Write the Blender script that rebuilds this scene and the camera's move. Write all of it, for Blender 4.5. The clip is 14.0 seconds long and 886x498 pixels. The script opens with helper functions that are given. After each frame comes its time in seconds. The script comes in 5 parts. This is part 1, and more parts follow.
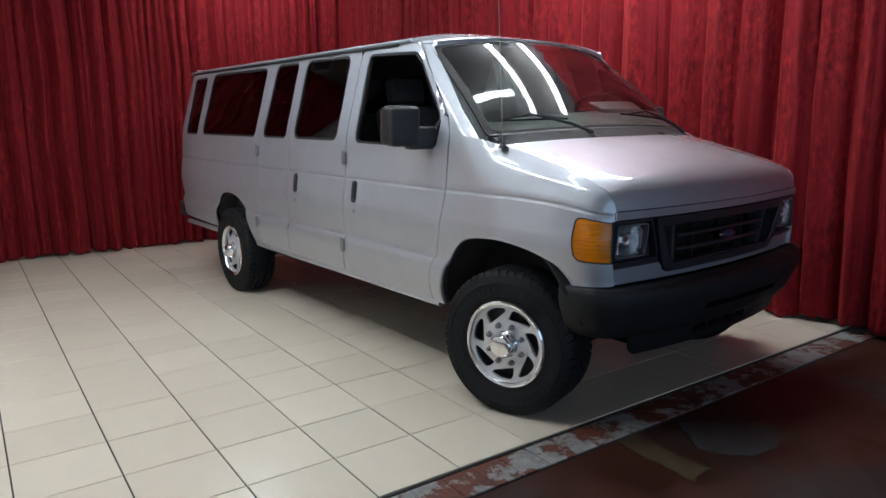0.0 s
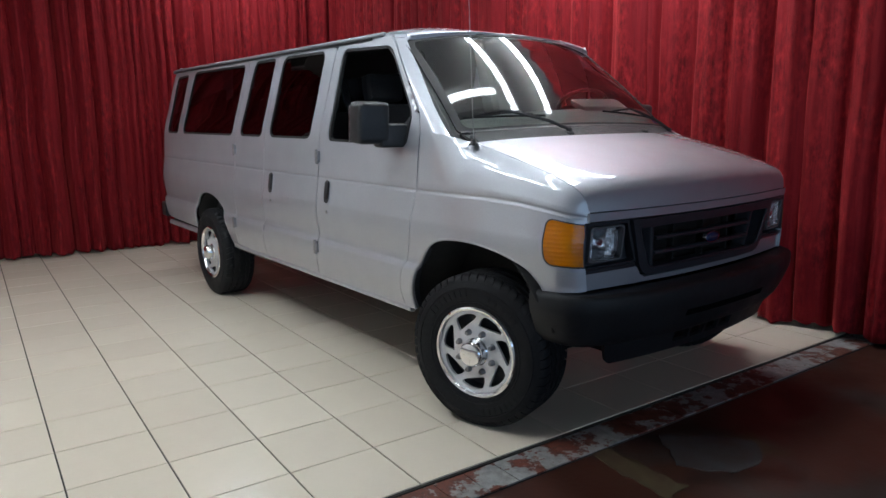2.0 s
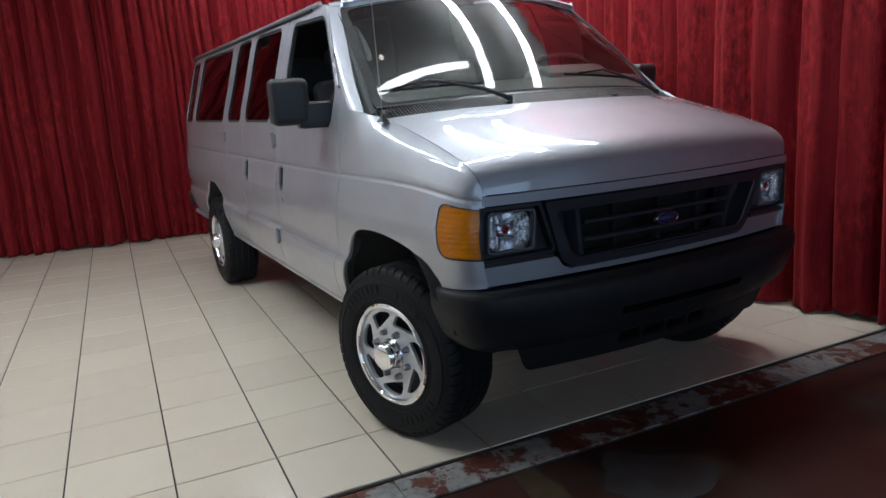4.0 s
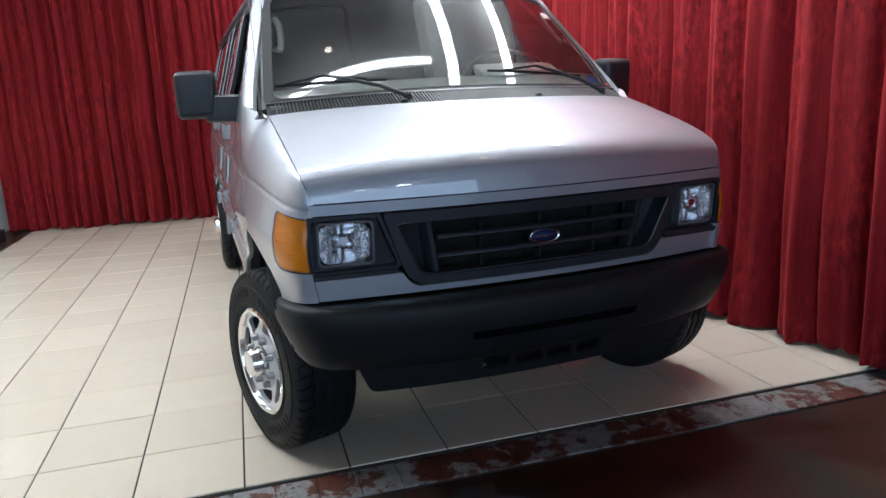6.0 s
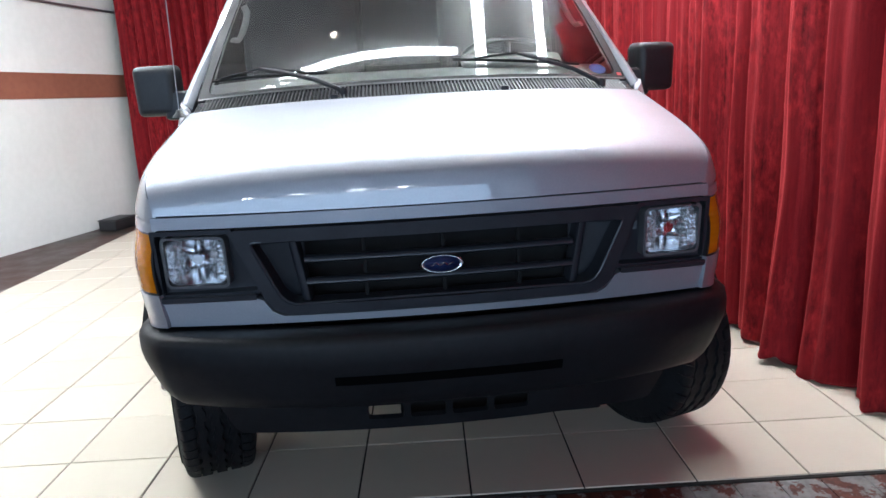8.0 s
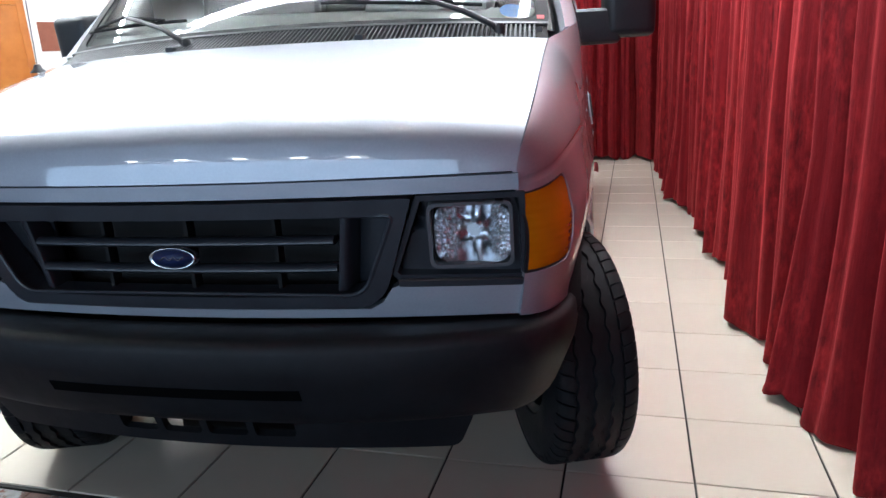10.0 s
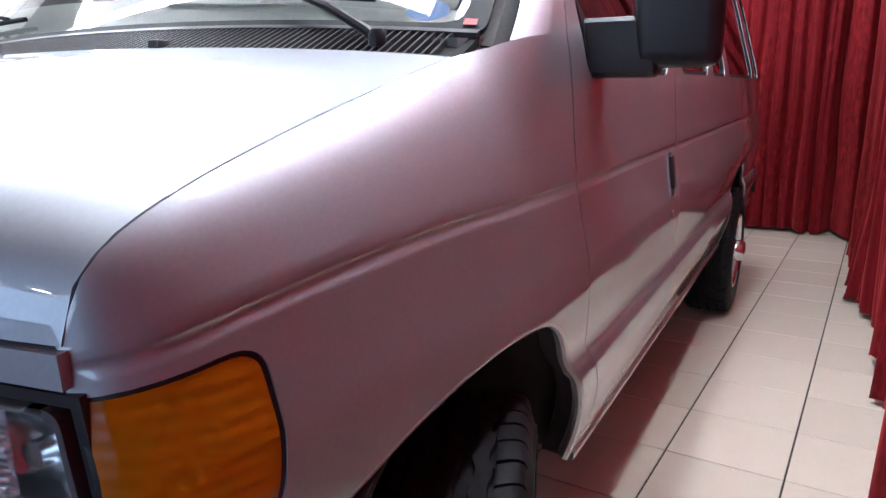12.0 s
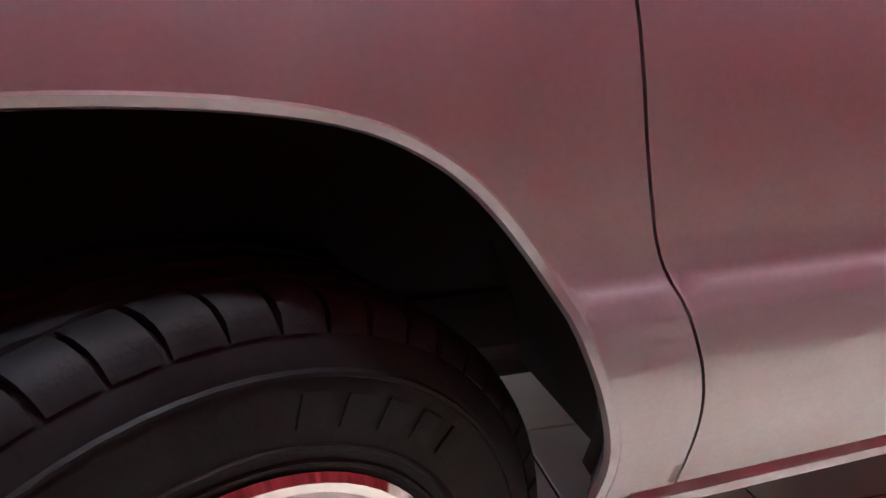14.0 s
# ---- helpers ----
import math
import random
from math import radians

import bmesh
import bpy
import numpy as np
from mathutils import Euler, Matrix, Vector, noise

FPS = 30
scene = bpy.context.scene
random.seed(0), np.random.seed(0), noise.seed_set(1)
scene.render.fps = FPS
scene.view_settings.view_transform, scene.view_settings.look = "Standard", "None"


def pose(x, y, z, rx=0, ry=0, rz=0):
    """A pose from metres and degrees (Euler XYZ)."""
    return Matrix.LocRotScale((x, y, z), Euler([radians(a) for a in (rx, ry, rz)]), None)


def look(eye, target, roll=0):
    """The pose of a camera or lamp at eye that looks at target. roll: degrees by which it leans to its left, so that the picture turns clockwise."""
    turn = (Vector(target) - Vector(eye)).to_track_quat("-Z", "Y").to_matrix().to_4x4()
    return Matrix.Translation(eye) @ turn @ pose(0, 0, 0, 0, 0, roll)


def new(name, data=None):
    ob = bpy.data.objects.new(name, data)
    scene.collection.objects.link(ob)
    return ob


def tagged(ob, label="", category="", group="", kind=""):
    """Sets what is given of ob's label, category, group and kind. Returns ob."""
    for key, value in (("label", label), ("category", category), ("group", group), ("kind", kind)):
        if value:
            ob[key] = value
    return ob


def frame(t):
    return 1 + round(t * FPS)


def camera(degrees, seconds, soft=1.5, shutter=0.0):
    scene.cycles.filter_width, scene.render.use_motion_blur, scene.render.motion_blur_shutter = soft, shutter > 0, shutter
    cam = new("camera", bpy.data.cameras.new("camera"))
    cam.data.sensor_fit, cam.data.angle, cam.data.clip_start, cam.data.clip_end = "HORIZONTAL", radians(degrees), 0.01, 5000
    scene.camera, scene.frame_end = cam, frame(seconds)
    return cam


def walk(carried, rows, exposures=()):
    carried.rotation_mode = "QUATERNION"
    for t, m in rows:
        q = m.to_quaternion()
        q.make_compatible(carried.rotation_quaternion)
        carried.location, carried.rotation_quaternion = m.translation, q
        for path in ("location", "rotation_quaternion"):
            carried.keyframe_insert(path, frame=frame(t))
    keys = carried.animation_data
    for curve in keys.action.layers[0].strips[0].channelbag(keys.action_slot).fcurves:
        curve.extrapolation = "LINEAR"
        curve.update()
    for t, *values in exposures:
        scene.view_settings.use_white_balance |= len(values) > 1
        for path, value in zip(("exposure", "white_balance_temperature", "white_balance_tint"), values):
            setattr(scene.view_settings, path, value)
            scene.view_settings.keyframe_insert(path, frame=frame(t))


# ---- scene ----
cam = camera(65.29, 14.0)
PATH = [
    (0.0, look((2.448, -3.299, 1.482), (0.903, -2.081, 1.119), -0.8)),
    (0.5, look((2.440, -3.280, 1.471), (0.898, -2.059, 1.109), -0.8)),
    (1.0, look((2.429, -3.255, 1.460), (0.892, -2.028, 1.099), -0.6)),
    (1.5, look((2.429, -3.193, 1.453), (0.893, -1.964, 1.093), -0.5)),
    (2.0, look((2.425, -3.055, 1.452), (0.871, -1.847, 1.095), -0.7)),
    (2.2, look((2.390, -3.008, 1.447), (0.832, -1.805, 1.094), -0.9)),
    (4.3, pose(2.6674, -1.9493, 1.4034, 90, 0, 63.100) @ pose(0, 0, 0, -12.242, 0, 0) @ pose(0, 0, 0, 0, 0, -3.789)),
    (4.5, pose(2.7119, -1.8509, 1.4130, 90, 0, 63.854) @ pose(0, 0, 0, -12.500, 0, 0) @ pose(0, 0, 0, 0, 0, -3.656)),
    (5.0, pose(2.8279, -1.5907, 1.4084, 90, 0, 66.199) @ pose(0, 0, 0, -12.429, 0, 0) @ pose(0, 0, 0, 0, 0, -3.441)),
    (5.5, pose(2.8902, -1.3792, 1.3832, 90, 0, 68.432) @ pose(0, 0, 0, -11.785, 0, 0) @ pose(0, 0, 0, 0, 0, -3.029)),
    (6.0, pose(2.8128, -1.1665, 1.4154, 90, 0, 70.620) @ pose(0, 0, 0, -12.622, 0, 0) @ pose(0, 0, 0, 0, 0, -2.596)),
    (6.5, pose(2.7596, -0.9212, 1.3991, 90, 0, 74.023) @ pose(0, 0, 0, -12.288, 0, 0) @ pose(0, 0, 0, 0, 0, -2.537)),
    (7.0, pose(2.7213, -0.6334, 1.3973, 90, 0, 78.434) @ pose(0, 0, 0, -12.117, 0, 0) @ pose(0, 0, 0, 0, 0, -2.841)),
    (7.2, pose(2.6923, -0.5303, 1.3912, 90, 0, 80.134) @ pose(0, 0, 0, -12.078, 0, 0) @ pose(0, 0, 0, 0, 0, -2.849)),
    (9.3, pose(2.2941, 0.5550, 1.3671, 90, 0, 95.199) @ pose(0, 0, 0, -14.887, 0, 0) @ pose(0, 0, 0, 0, 0, -3.382)),
    (9.5, pose(2.2267, 0.6846, 1.3544, 90, 0, 97.295) @ pose(0, 0, 0, -15.342, 0, 0) @ pose(0, 0, 0, 0, 0, -3.381)),
    (10.0, pose(2.0452, 0.9756, 1.3384, 90, 0, 102.264) @ pose(0, 0, 0, -15.889, 0, 0) @ pose(0, 0, 0, 0, 0, -3.400)),
    (10.5, pose(1.8218, 1.1298, 1.3475, 90, 0, 105.062) @ pose(0, 0, 0, -14.788, 0, 0) @ pose(0, 0, 0, 0, 0, -2.520)),
    (11.0, pose(1.5174, 1.2549, 1.3391, 90, 0, 108.918) @ pose(0, 0, 0, -12.912, 0, 0) @ pose(0, 0, 0, 0, 0, -1.858)),
    (11.5, pose(1.2400, 1.3728, 1.3397, 90, 0, 114.456) @ pose(0, 0, 0, -12.625, 0, 0) @ pose(0, 0, 0, 0, 0, -1.230)),
    (12.0, pose(0.8976, 1.4079, 1.2987, 90, 0, 118.654) @ pose(0, 0, 0, -12.546, 0, 0) @ pose(0, 0, 0, 0, 0, -0.433)),
    (12.5, pose(0.5884, 1.4256, 1.2821, 90, 0, 125.872) @ pose(0, 0, 0, -13.276, 0, 0) @ pose(0, 0, 0, 0, 0, 0.235)),
    (13.0, pose(0.3348, 1.5353, 1.2619, 90, 0, 135.541) @ pose(0, 0, 0, -16.600, 0, 0) @ pose(0, 0, 0, 0, 0, 5.008)),
    (13.3, pose(0.1630, 1.5266, 1.2130, 90, 0, 138.339) @ pose(0, 0, 0, -22.096, 0, 0) @ pose(0, 0, 0, 0, 0, 8.742)),
    (13.5, pose(0.1168, 1.5708, 1.1550, 90, 0, 141.010) @ pose(0, 0, 0, -23.572, 0, 0) @ pose(0, 0, 0, 0, 0, 8.873)),
    (13.7, pose(-0.0366, 1.5434, 1.0687, 90, 0, 149.987) @ pose(0, 0, 0, -22.897, 0, 0) @ pose(0, 0, 0, 0, 0, 5.576)),
    (14.0, pose(-0.1845, 1.4823, 0.9487, 90, 0, 162.160) @ pose(0, 0, 0, -18.272, 0, 0) @ pose(0, 0, 0, 0, 0, 0.465)),
]
# seconds, stops, white balance in kelvin and tint
EXPOSURES = [(0.0, -0.05, 6350, 10), (2.2, -0.05, 6350, 10), (4.3, -0.12, 6350, 10), (5.5, 0.26, 6300, 10), (6.5, 0.98, 6300, 11), (7.2, 1.10, 6300, 11), (9.3, 1.16, 6300, 10), (11.0, 1.10, 6250, 11),
             (12.5, 0.92, 6100, 19), (13.2, 1.06, 6050, 24), (13.6, 1.16, 6150, 19), (14.0, 1.45, 6400, 15)]
WALL_AT, WALL_TURN = (-6.95, -3.50), -17.0      # the white wall's start and direction
DOOR_S = 3.0
# fluorescent lights: x, y, length, direction
LIGHT_ROWS = [(-1.25, 0.72, 2.44, "x"), (-1.25, 1.42, 2.44, "x"), (-0.42, -1.55, 4.1, "y"), (-5.55, 0.35, 1.8, "y"), (-2.9, -2.5, 2.44, "x"), (-1.2, -3.2, 2.44, "x"), 
              (9.2, -0.3, 0.42, "y"), (9.2, -1.7, 0.42, "y"), (9.2, -3.4, 0.42, "y"), (9.2, -5.1, 0.42, "y"), (9.2, -6.8, 0.42, "y")]
BULBS = [(-0.75, -0.60, 3.3), (1.1, 0.5, 3.3)]
walk(cam, PATH, EXPOSURES)

# ---- world: a closed room, almost no light from outside ----
world = bpy.data.worlds.new("room_air")
scene.world = world
world.use_nodes = True
world.node_tree.nodes["Background"].inputs[0].default_value = (0.6, 0.62, 0.65, 1)
world.node_tree.nodes["Background"].inputs[1].default_value = 0.02

TUBE_POWER = 34.0     # emission of the fluorescent tubes
CEILING = 3.45
# power of the added blue fill lamp ahead of the van
FRONT_FILL = 215.0

# ---------------------------------------------------------------- materials
def mat(name, color, rough=0.5, metal=0.0, **more):
    m = bpy.data.materials.new(name)
    m.use_nodes = True
    b = m.node_tree.nodes["Principled BSDF"]
    b.inputs["Base Color"].default_value = (*color, 1)
    b.inputs["Roughness"].default_value = rough
    b.inputs["Metallic"].default_value = metal
    for k, v in more.items():
        b.inputs[k.replace("_", " ")].default_value = v
    return m


def node(m, kind, **sets):
    n = m.node_tree.nodes.new(kind)
    for k, v in sets.items():
        if k in n.inputs:
            n.inputs[k].default_value = v
        else:
            setattr(n, k, v)
    return n


def link(m, a, b):
    m.node_tree.links.new(a, b)


def bsdf(m):
    return m.node_tree.nodes["Principled BSDF"]


def coords(m, scale=(1, 1, 1), space="Object"):
    c = node(m, "ShaderNodeTexCoord")
    s = node(m, "ShaderNodeMapping")
    s.inputs["Scale"].default_value = scale
    link(m, c.outputs[space], s.inputs["Vector"])
    return s.outputs["Vector"]


def ramp(m, fac, stops):
    r = node(m, "ShaderNodeValToRGB")
    e = r.color_ramp.elements
    while len(e) < len(stops):
        e.new(0.5)
    for k, (p, c) in enumerate(stops):
        e[k].position = p
        e[k].color = (*c, 1) if len(c) == 3 else c
    link(m, fac, r.inputs["Fac"])
    return r.outputs["Color"]


def noise_tex(m, vec, scale, detail=4, rough=0.55):
    n = node(m, "ShaderNodeTexNoise")
    n.inputs["Scale"].default_value = scale
    n.inputs["Detail"].default_value = detail
    n.inputs["Roughness"].default_value = rough
    link(m, vec, n.inputs["Vector"])
    return n.outputs["Fac"]


def mix(m, fac, a, b, kind="MIX"):
    n = node(m, "ShaderNodeMix", data_type="RGBA", blend_type=kind)
    for s, v in ((n.inputs[0], fac), (n.inputs[6], a), (n.inputs[7], b)):
        if hasattr(v, "is_linked"):
            link(m, v, s)
        elif isinstance(v, tuple):
            s.default_value = (*v, 1)
        else:
            s.default_value = v
    return n.outputs[2]


def bump(m, height, strength=0.2, distance=0.01):
    n = node(m, "ShaderNodeBump")
    n.inputs["Strength"].default_value = strength
    n.inputs["Distance"].default_value = distance
    link(m, height, n.inputs["Height"])
    link(m, n.outputs["Normal"], bsdf(m).inputs["Normal"])
    return n


def grain(name, color, dark, rough, scale, r2=None, metal=0.0, bumps=0.0, space="Object", **more):
    """A plain surface with variation at two scales."""
    m = mat(name, color, rough, metal, **more)
    v = coords(m, space=space)
    a, b = noise_tex(m, v, scale), noise_tex(m, v, scale * 0.12, 3)
    f = mix(m, 0.5, a, b)
    link(m, ramp(m, f, [(0.35, dark), (0.62, color)]), bsdf(m).inputs["Base Color"])
    lo, hi = rough, r2 if r2 is not None else rough * 1.25
    link(m, ramp(m, b, [(0.3, (lo,) * 3), (0.7, (hi,) * 3)]), bsdf(m).inputs["Roughness"])
    if bumps:
        bump(m, a, bumps, 0.004)
    return m


def paint_material():
    m = mat("silver_paint", (0.43, 0.45, 0.49), 0.56, 0.72, Coat_Weight=1.0, Coat_Roughness=0.035, Coat_IOR=1.85)
    v = coords(m)
    fine = noise_tex(m, v, 160, 2)
    dust = noise_tex(m, v, 5, 5)
    c = ramp(m, fine, [(0.3, (0.415, 0.434, 0.477)), (0.7, (0.447, 0.466, 0.508))])
    link(m, mix(m, ramp(m, dust, [(0.4, (0, 0, 0)), (0.8, (0.25, 0.25, 0.25))]), c, (0.395, 0.405, 0.43)), bsdf(m).inputs["Base Color"])
    link(m, ramp(m, dust, [(0.35, (0.53,) * 3), (0.75, (0.61,) * 3)]), bsdf(m).inputs["Roughness"])
    return m


def velvet_material():
    m = mat("red_velvet", (0.20, 0.008, 0.012), 0.8, Sheen_Weight=0.45, Sheen_Roughness=0.35, Sheen_Tint=(1.0, 0.10, 0.10, 1), Specular_IOR_Level=0.15)
    v = coords(m, (1, 1, 0.42))
    crush = noise_tex(m, v, 26, 6, 0.66)
    broad = noise_tex(m, coords(m, (1, 1, 0.35)), 4.2, 4, 0.6)
    streak = noise_tex(m, coords(m, (1, 1, 0.03)), 48, 3, 0.6)
    c = ramp(m, crush, [(0.34, (0.060, 0.0018, 0.0036)), (0.48, (0.145, 0.0052, 0.0088)), (0.58, (0.225, 0.0105, 0.014)), (0.70, (0.35, 0.022, 0.026))])
    c = mix(m, ramp(m, broad, [(0.40, (0, 0, 0)), (0.58, (0.95, 0.95, 0.95))]), (0.15, 0.0052, 0.009), c)
    c = mix(m, ramp(m, streak, [(0.40, (0, 0, 0)), (0.75, (0.5, 0.5, 0.5))]), c, (0.26, 0.013, 0.017))
    link(m, c, bsdf(m).inputs["Base Color"])
    bump(m, mix(m, 0.5, crush, streak), 0.45, 0.014)
    return m


def tile_material():
    m = mat("cream_tile", (0.62, 0.56, 0.46), 0.2, Specular_IOR_Level=0.45)
    info = node(m, "ShaderNodeObjectInfo")
    v = coords(m, space="Object")
    cloud = noise_tex(m, v, 7, 5)
    speck = noise_tex(m, v, 34, 3)
    c = ramp(m, cloud, [(0.3, (0.675, 0.600, 0.488)), (0.7, (0.715, 0.638, 0.52))])
    c = mix(m, ramp(m, speck, [(0.45, (0, 0, 0)), (0.8, (0.10, 0.10, 0.10))]), c, (0.50, 0.44, 0.35))
    c = mix(m, 0.55, c, ramp(m, info.outputs["Random"], [(0.0, (0.64, 0.565, 0.458)), (1.0, (0.745, 0.665, 0.545))]))
    # scuffs and dust that run on from tile to tile
    g = node(m, "ShaderNodeNewGeometry")
    wide = noise_tex(m, g.outputs["Position"], 1.7, 6, 0.6)
    c = mix(m, ramp(m, wide, [(0.3, (0, 0, 0)), (0.9, (0.07, 0.07, 0.07))]), c, (0.60, 0.55, 0.46))
    link(m, c, bsdf(m).inputs["Base Color"])
    bsdf(m).inputs["Roughness"].default_value = 0.19
    return m


def worn_floor_material():
    m = mat("red_brown_floor_paint", (0.12, 0.03, 0.018), 0.4)
    v = coords(m)
    big = noise_tex(m, v, 0.9, 4)
    mid = noise_tex(m, v, 3.2, 6, 0.62)
    fine = noise_tex(m, v, 45, 4)
    c = ramp(m, mid, [(0.3, (0.026, 0.0072, 0.0042)), (0.65, (0.055, 0.0155, 0.0084))])
    c = mix(m, ramp(m, big, [(0.52, (0, 0, 0)), (0.6, (0.8, 0.8, 0.8))]), c, (0.030, 0.029, 0.026))
    c = mix(m, ramp(m, noise_tex(m, v, 1.6, 3), [(0.62, (0, 0, 0)), (0.68, (0.6, 0.6, 0.6))]), c, (0.055, 0.040, 0.016))
    c = mix(m, ramp(m, fine, [(0.6, (0, 0, 0)), (0.75, (0.5, 0.5, 0.5))]), c, (0.05, 0.02, 0.015))
    link(m, c, bsdf(m).inputs["Base Color"])
    link(m, ramp(m, mid, [(0.3, (0.32,) * 3), (0.7, (0.55,) * 3)]), bsdf(m).inputs["Roughness"])
    bump(m, fine, 0.25, 0.004)
    return m


def peeling_material():
    m = mat("peeling_border_paint", (0.4, 0.38, 0.35), 0.55)
    v = node(m, "ShaderNodeNewGeometry").outputs["Position"]
    a = noise_tex(m, v, 8, 9, 0.72)
    b = noise_tex(m, v, 1.5, 3)
    lift = mix(m, 0.42, a, b)
    grime = noise_tex(m, v, 26, 5, 0.7)
    grey = ramp(m, grime, [(0.3, (0.15, 0.15, 0.148)), (0.62, (0.28, 0.28, 0.275))])
    red = ramp(m, grime, [(0.35, (0.055, 0.014, 0.009)), (0.6, (0.14, 0.036, 0.020)), (0.7, (0.03, 0.02, 0.018))])
    f = ramp(m, lift, [(0.485, (0, 0, 0)), (0.50, (1, 1, 1))])
    link(m, mix(m, f, grey, red), bsdf(m).inputs["Base Color"])
    bump(m, f, 0.5, 0.002).invert = True
    return m


def glass_material(name, tint, rough=0.0):
    m = mat(name, tint, rough, Transmission_Weight=1.0, IOR=1.45)
    return m


def glow(name, color, strength):
    m = bpy.data.materials.new(name)
    m.use_nodes = True
    t = m.node_tree
    t.nodes.remove(t.nodes["Principled BSDF"])
    e = t.nodes.new("ShaderNodeEmission")
    e.inputs[0].default_value = (*color, 1)
    e.inputs[1].default_value = strength
    t.links.new(e.outputs[0], t.nodes["Material Output"].inputs[0])
    return m


PAINT = paint_material()
VELVET = velvet_material()
TILE = tile_material()
WORN = worn_floor_material()
PEEL = peeling_material()
GREYMARK = grain("blue_grey_floor_paint", (0.050, 0.052, 0.055), (0.038, 0.018, 0.014), 0.55, 9, bumps=0.2)
OLIVEMARK = grain("olive_floor_paint", (0.075, 0.060, 0.026), (0.045, 0.018, 0.011), 0.55, 9, bumps=0.2)
GROUT = grain("dark_grout", (0.040, 0.034, 0.028), (0.02, 0.017, 0.014), 0.8, 60)
BLACK = grain("black_trim_plastic", (0.018, 0.019, 0.022), (0.011, 0.012, 0.014), 0.40, 120, 0.5)
GRILLE = grain("grille_plastic", (0.030, 0.0325, 0.040), (0.022, 0.024, 0.030), 0.28, 120, 0.40)
BUMPER = grain("black_bumper_paint", (0.013, 0.0137, 0.016), (0.008, 0.0085, 0.010), 0.45, 40, 0.62, bumps=0.12, Specular_IOR_Level=0.3)
RUBBER = grain("tyre_rubber", (0.012, 0.0125, 0.0145), (0.007, 0.007, 0.008), 0.55, 70, 0.7, bumps=0.3, Specular_IOR_Level=0.2)
FLANGE = grain("arch_flange_paint", (0.045, 0.047, 0.055), (0.02, 0.021, 0.025), 0.5, 50, 0.7)
UNDER = grain("undercoat_black", (0.010, 0.009, 0.009), (0.005, 0.005, 0.005), 0.8, 30, 0.95)
CHROME = mat("chrome", (0.82, 0.82, 0.83), 0.07, 1.0)
COVER = grain("silver_wheel_cover", (0.62, 0.63, 0.66), (0.54, 0.55, 0.58), 0.30, 60, 0.42, 0.55, Coat_Weight=0.6, Coat_Roughness=0.06)
# near-black that paints the shade inside the bumper's slot
SLOT_SHADE = mat("deep_shadow_plastic", (0.002, 0.002, 0.0022), 0.95, Specular_IOR_Level=0.05)
STEEL = grain("dull_steel", (0.32, 0.32, 0.33), (0.20, 0.20, 0.21), 0.4, 60, 0.5, 0.9)
LAMPRIM = mat("grey_lamp_plastic", (0.12, 0.12, 0.125), 0.3)
LAMPWHITE = mat("lamp_backing", (0.92, 0.92, 0.92), 0.16, 0.7)
_l = node(LAMPWHITE, "ShaderNodeTexVoronoi")
_l.inputs["Scale"].default_value = 60
link(LAMPWHITE, coords(LAMPWHITE, (1, 1, 0.8)), _l.inputs["Vector"])
bump(LAMPWHITE, _l.outputs["Distance"], 1.0, 0.03)
AMBER = mat("amber_lens", (1.0, 0.29, 0.002), 0.06, Transmission_Weight=0.48, IOR=1.3, Coat_Weight=0.5, Coat_Roughness=0.05)
_a = node(AMBER, "ShaderNodeTexVoronoi")
_a.inputs["Scale"].default_value = 46
link(AMBER, coords(AMBER, (1, 1, 0.6)), _a.inputs["Vector"])
_w = node(AMBER, "ShaderNodeTexWave", bands_direction="Z")
_w.inputs["Scale"].default_value = 17
_w.inputs["Distortion"].default_value = 0.6
link(AMBER, coords(AMBER), _w.inputs["Vector"])
bump(AMBER, mix(AMBER, 0.55, _a.outputs["Distance"], _w.outputs["Fac"]), 0.22, 0.006)
LENS = mat("clear_lens", (0.96, 0.97, 0.98), 0.16, Transmission_Weight=1.0, IOR=1.3)
FACET = mat("faceted_reflector", (0.92, 0.92, 0.93), 0.24, 0.9)
_v = node(FACET, "ShaderNodeTexVoronoi")
_v.inputs["Scale"].default_value = 70
link(FACET, coords(FACET, (1, 1, 1.6)), _v.inputs["Vector"])
bump(FACET, _v.outputs["Distance"], 0.35, 0.02)
REFLECT = mat("lamp_reflector", (0.78, 0.78, 0.80), 0.20, 1.0)
SCREEN = glass_material("windscreen_glass", (0.86, 0.93, 0.90))
RUBBERSEAL = grain("window_rubber", (0.007, 0.007, 0.008), (0.004, 0.004, 0.005), 0.6, 80)
CLEAR = glass_material("door_glass", (0.45, 0.50, 0.48))
DARK = glass_material("privacy_glass", (0.018, 0.016, 0.017))
TRIM = grain("grey_interior_trim", (0.20, 0.205, 0.20), (0.15, 0.155, 0.15), 0.6, 90, 0.75)
CLOTH = grain("dark_seat_cloth", (0.035, 0.036, 0.04), (0.02, 0.02, 0.023), 0.9, 90)
BADGE = mat("badge_blue", (0.010, 0.022, 0.09), 0.5, 0.0)
WHITE = grain("white_wall_paint", (0.80, 0.79, 0.76), (0.74, 0.73, 0.70), 0.55, 12, 0.7, bumps=0.05)
BAND = grain("brown_band_paint", (0.30, 0.105, 0.065), (0.24, 0.08, 0.05), 0.5, 14)
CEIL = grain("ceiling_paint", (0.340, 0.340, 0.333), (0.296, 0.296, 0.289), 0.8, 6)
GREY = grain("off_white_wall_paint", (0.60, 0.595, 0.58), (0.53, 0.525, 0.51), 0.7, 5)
WOOD = grain("orange_varnished_wood", (0.52, 0.19, 0.045), (0.40, 0.13, 0.03), 0.32, 9)
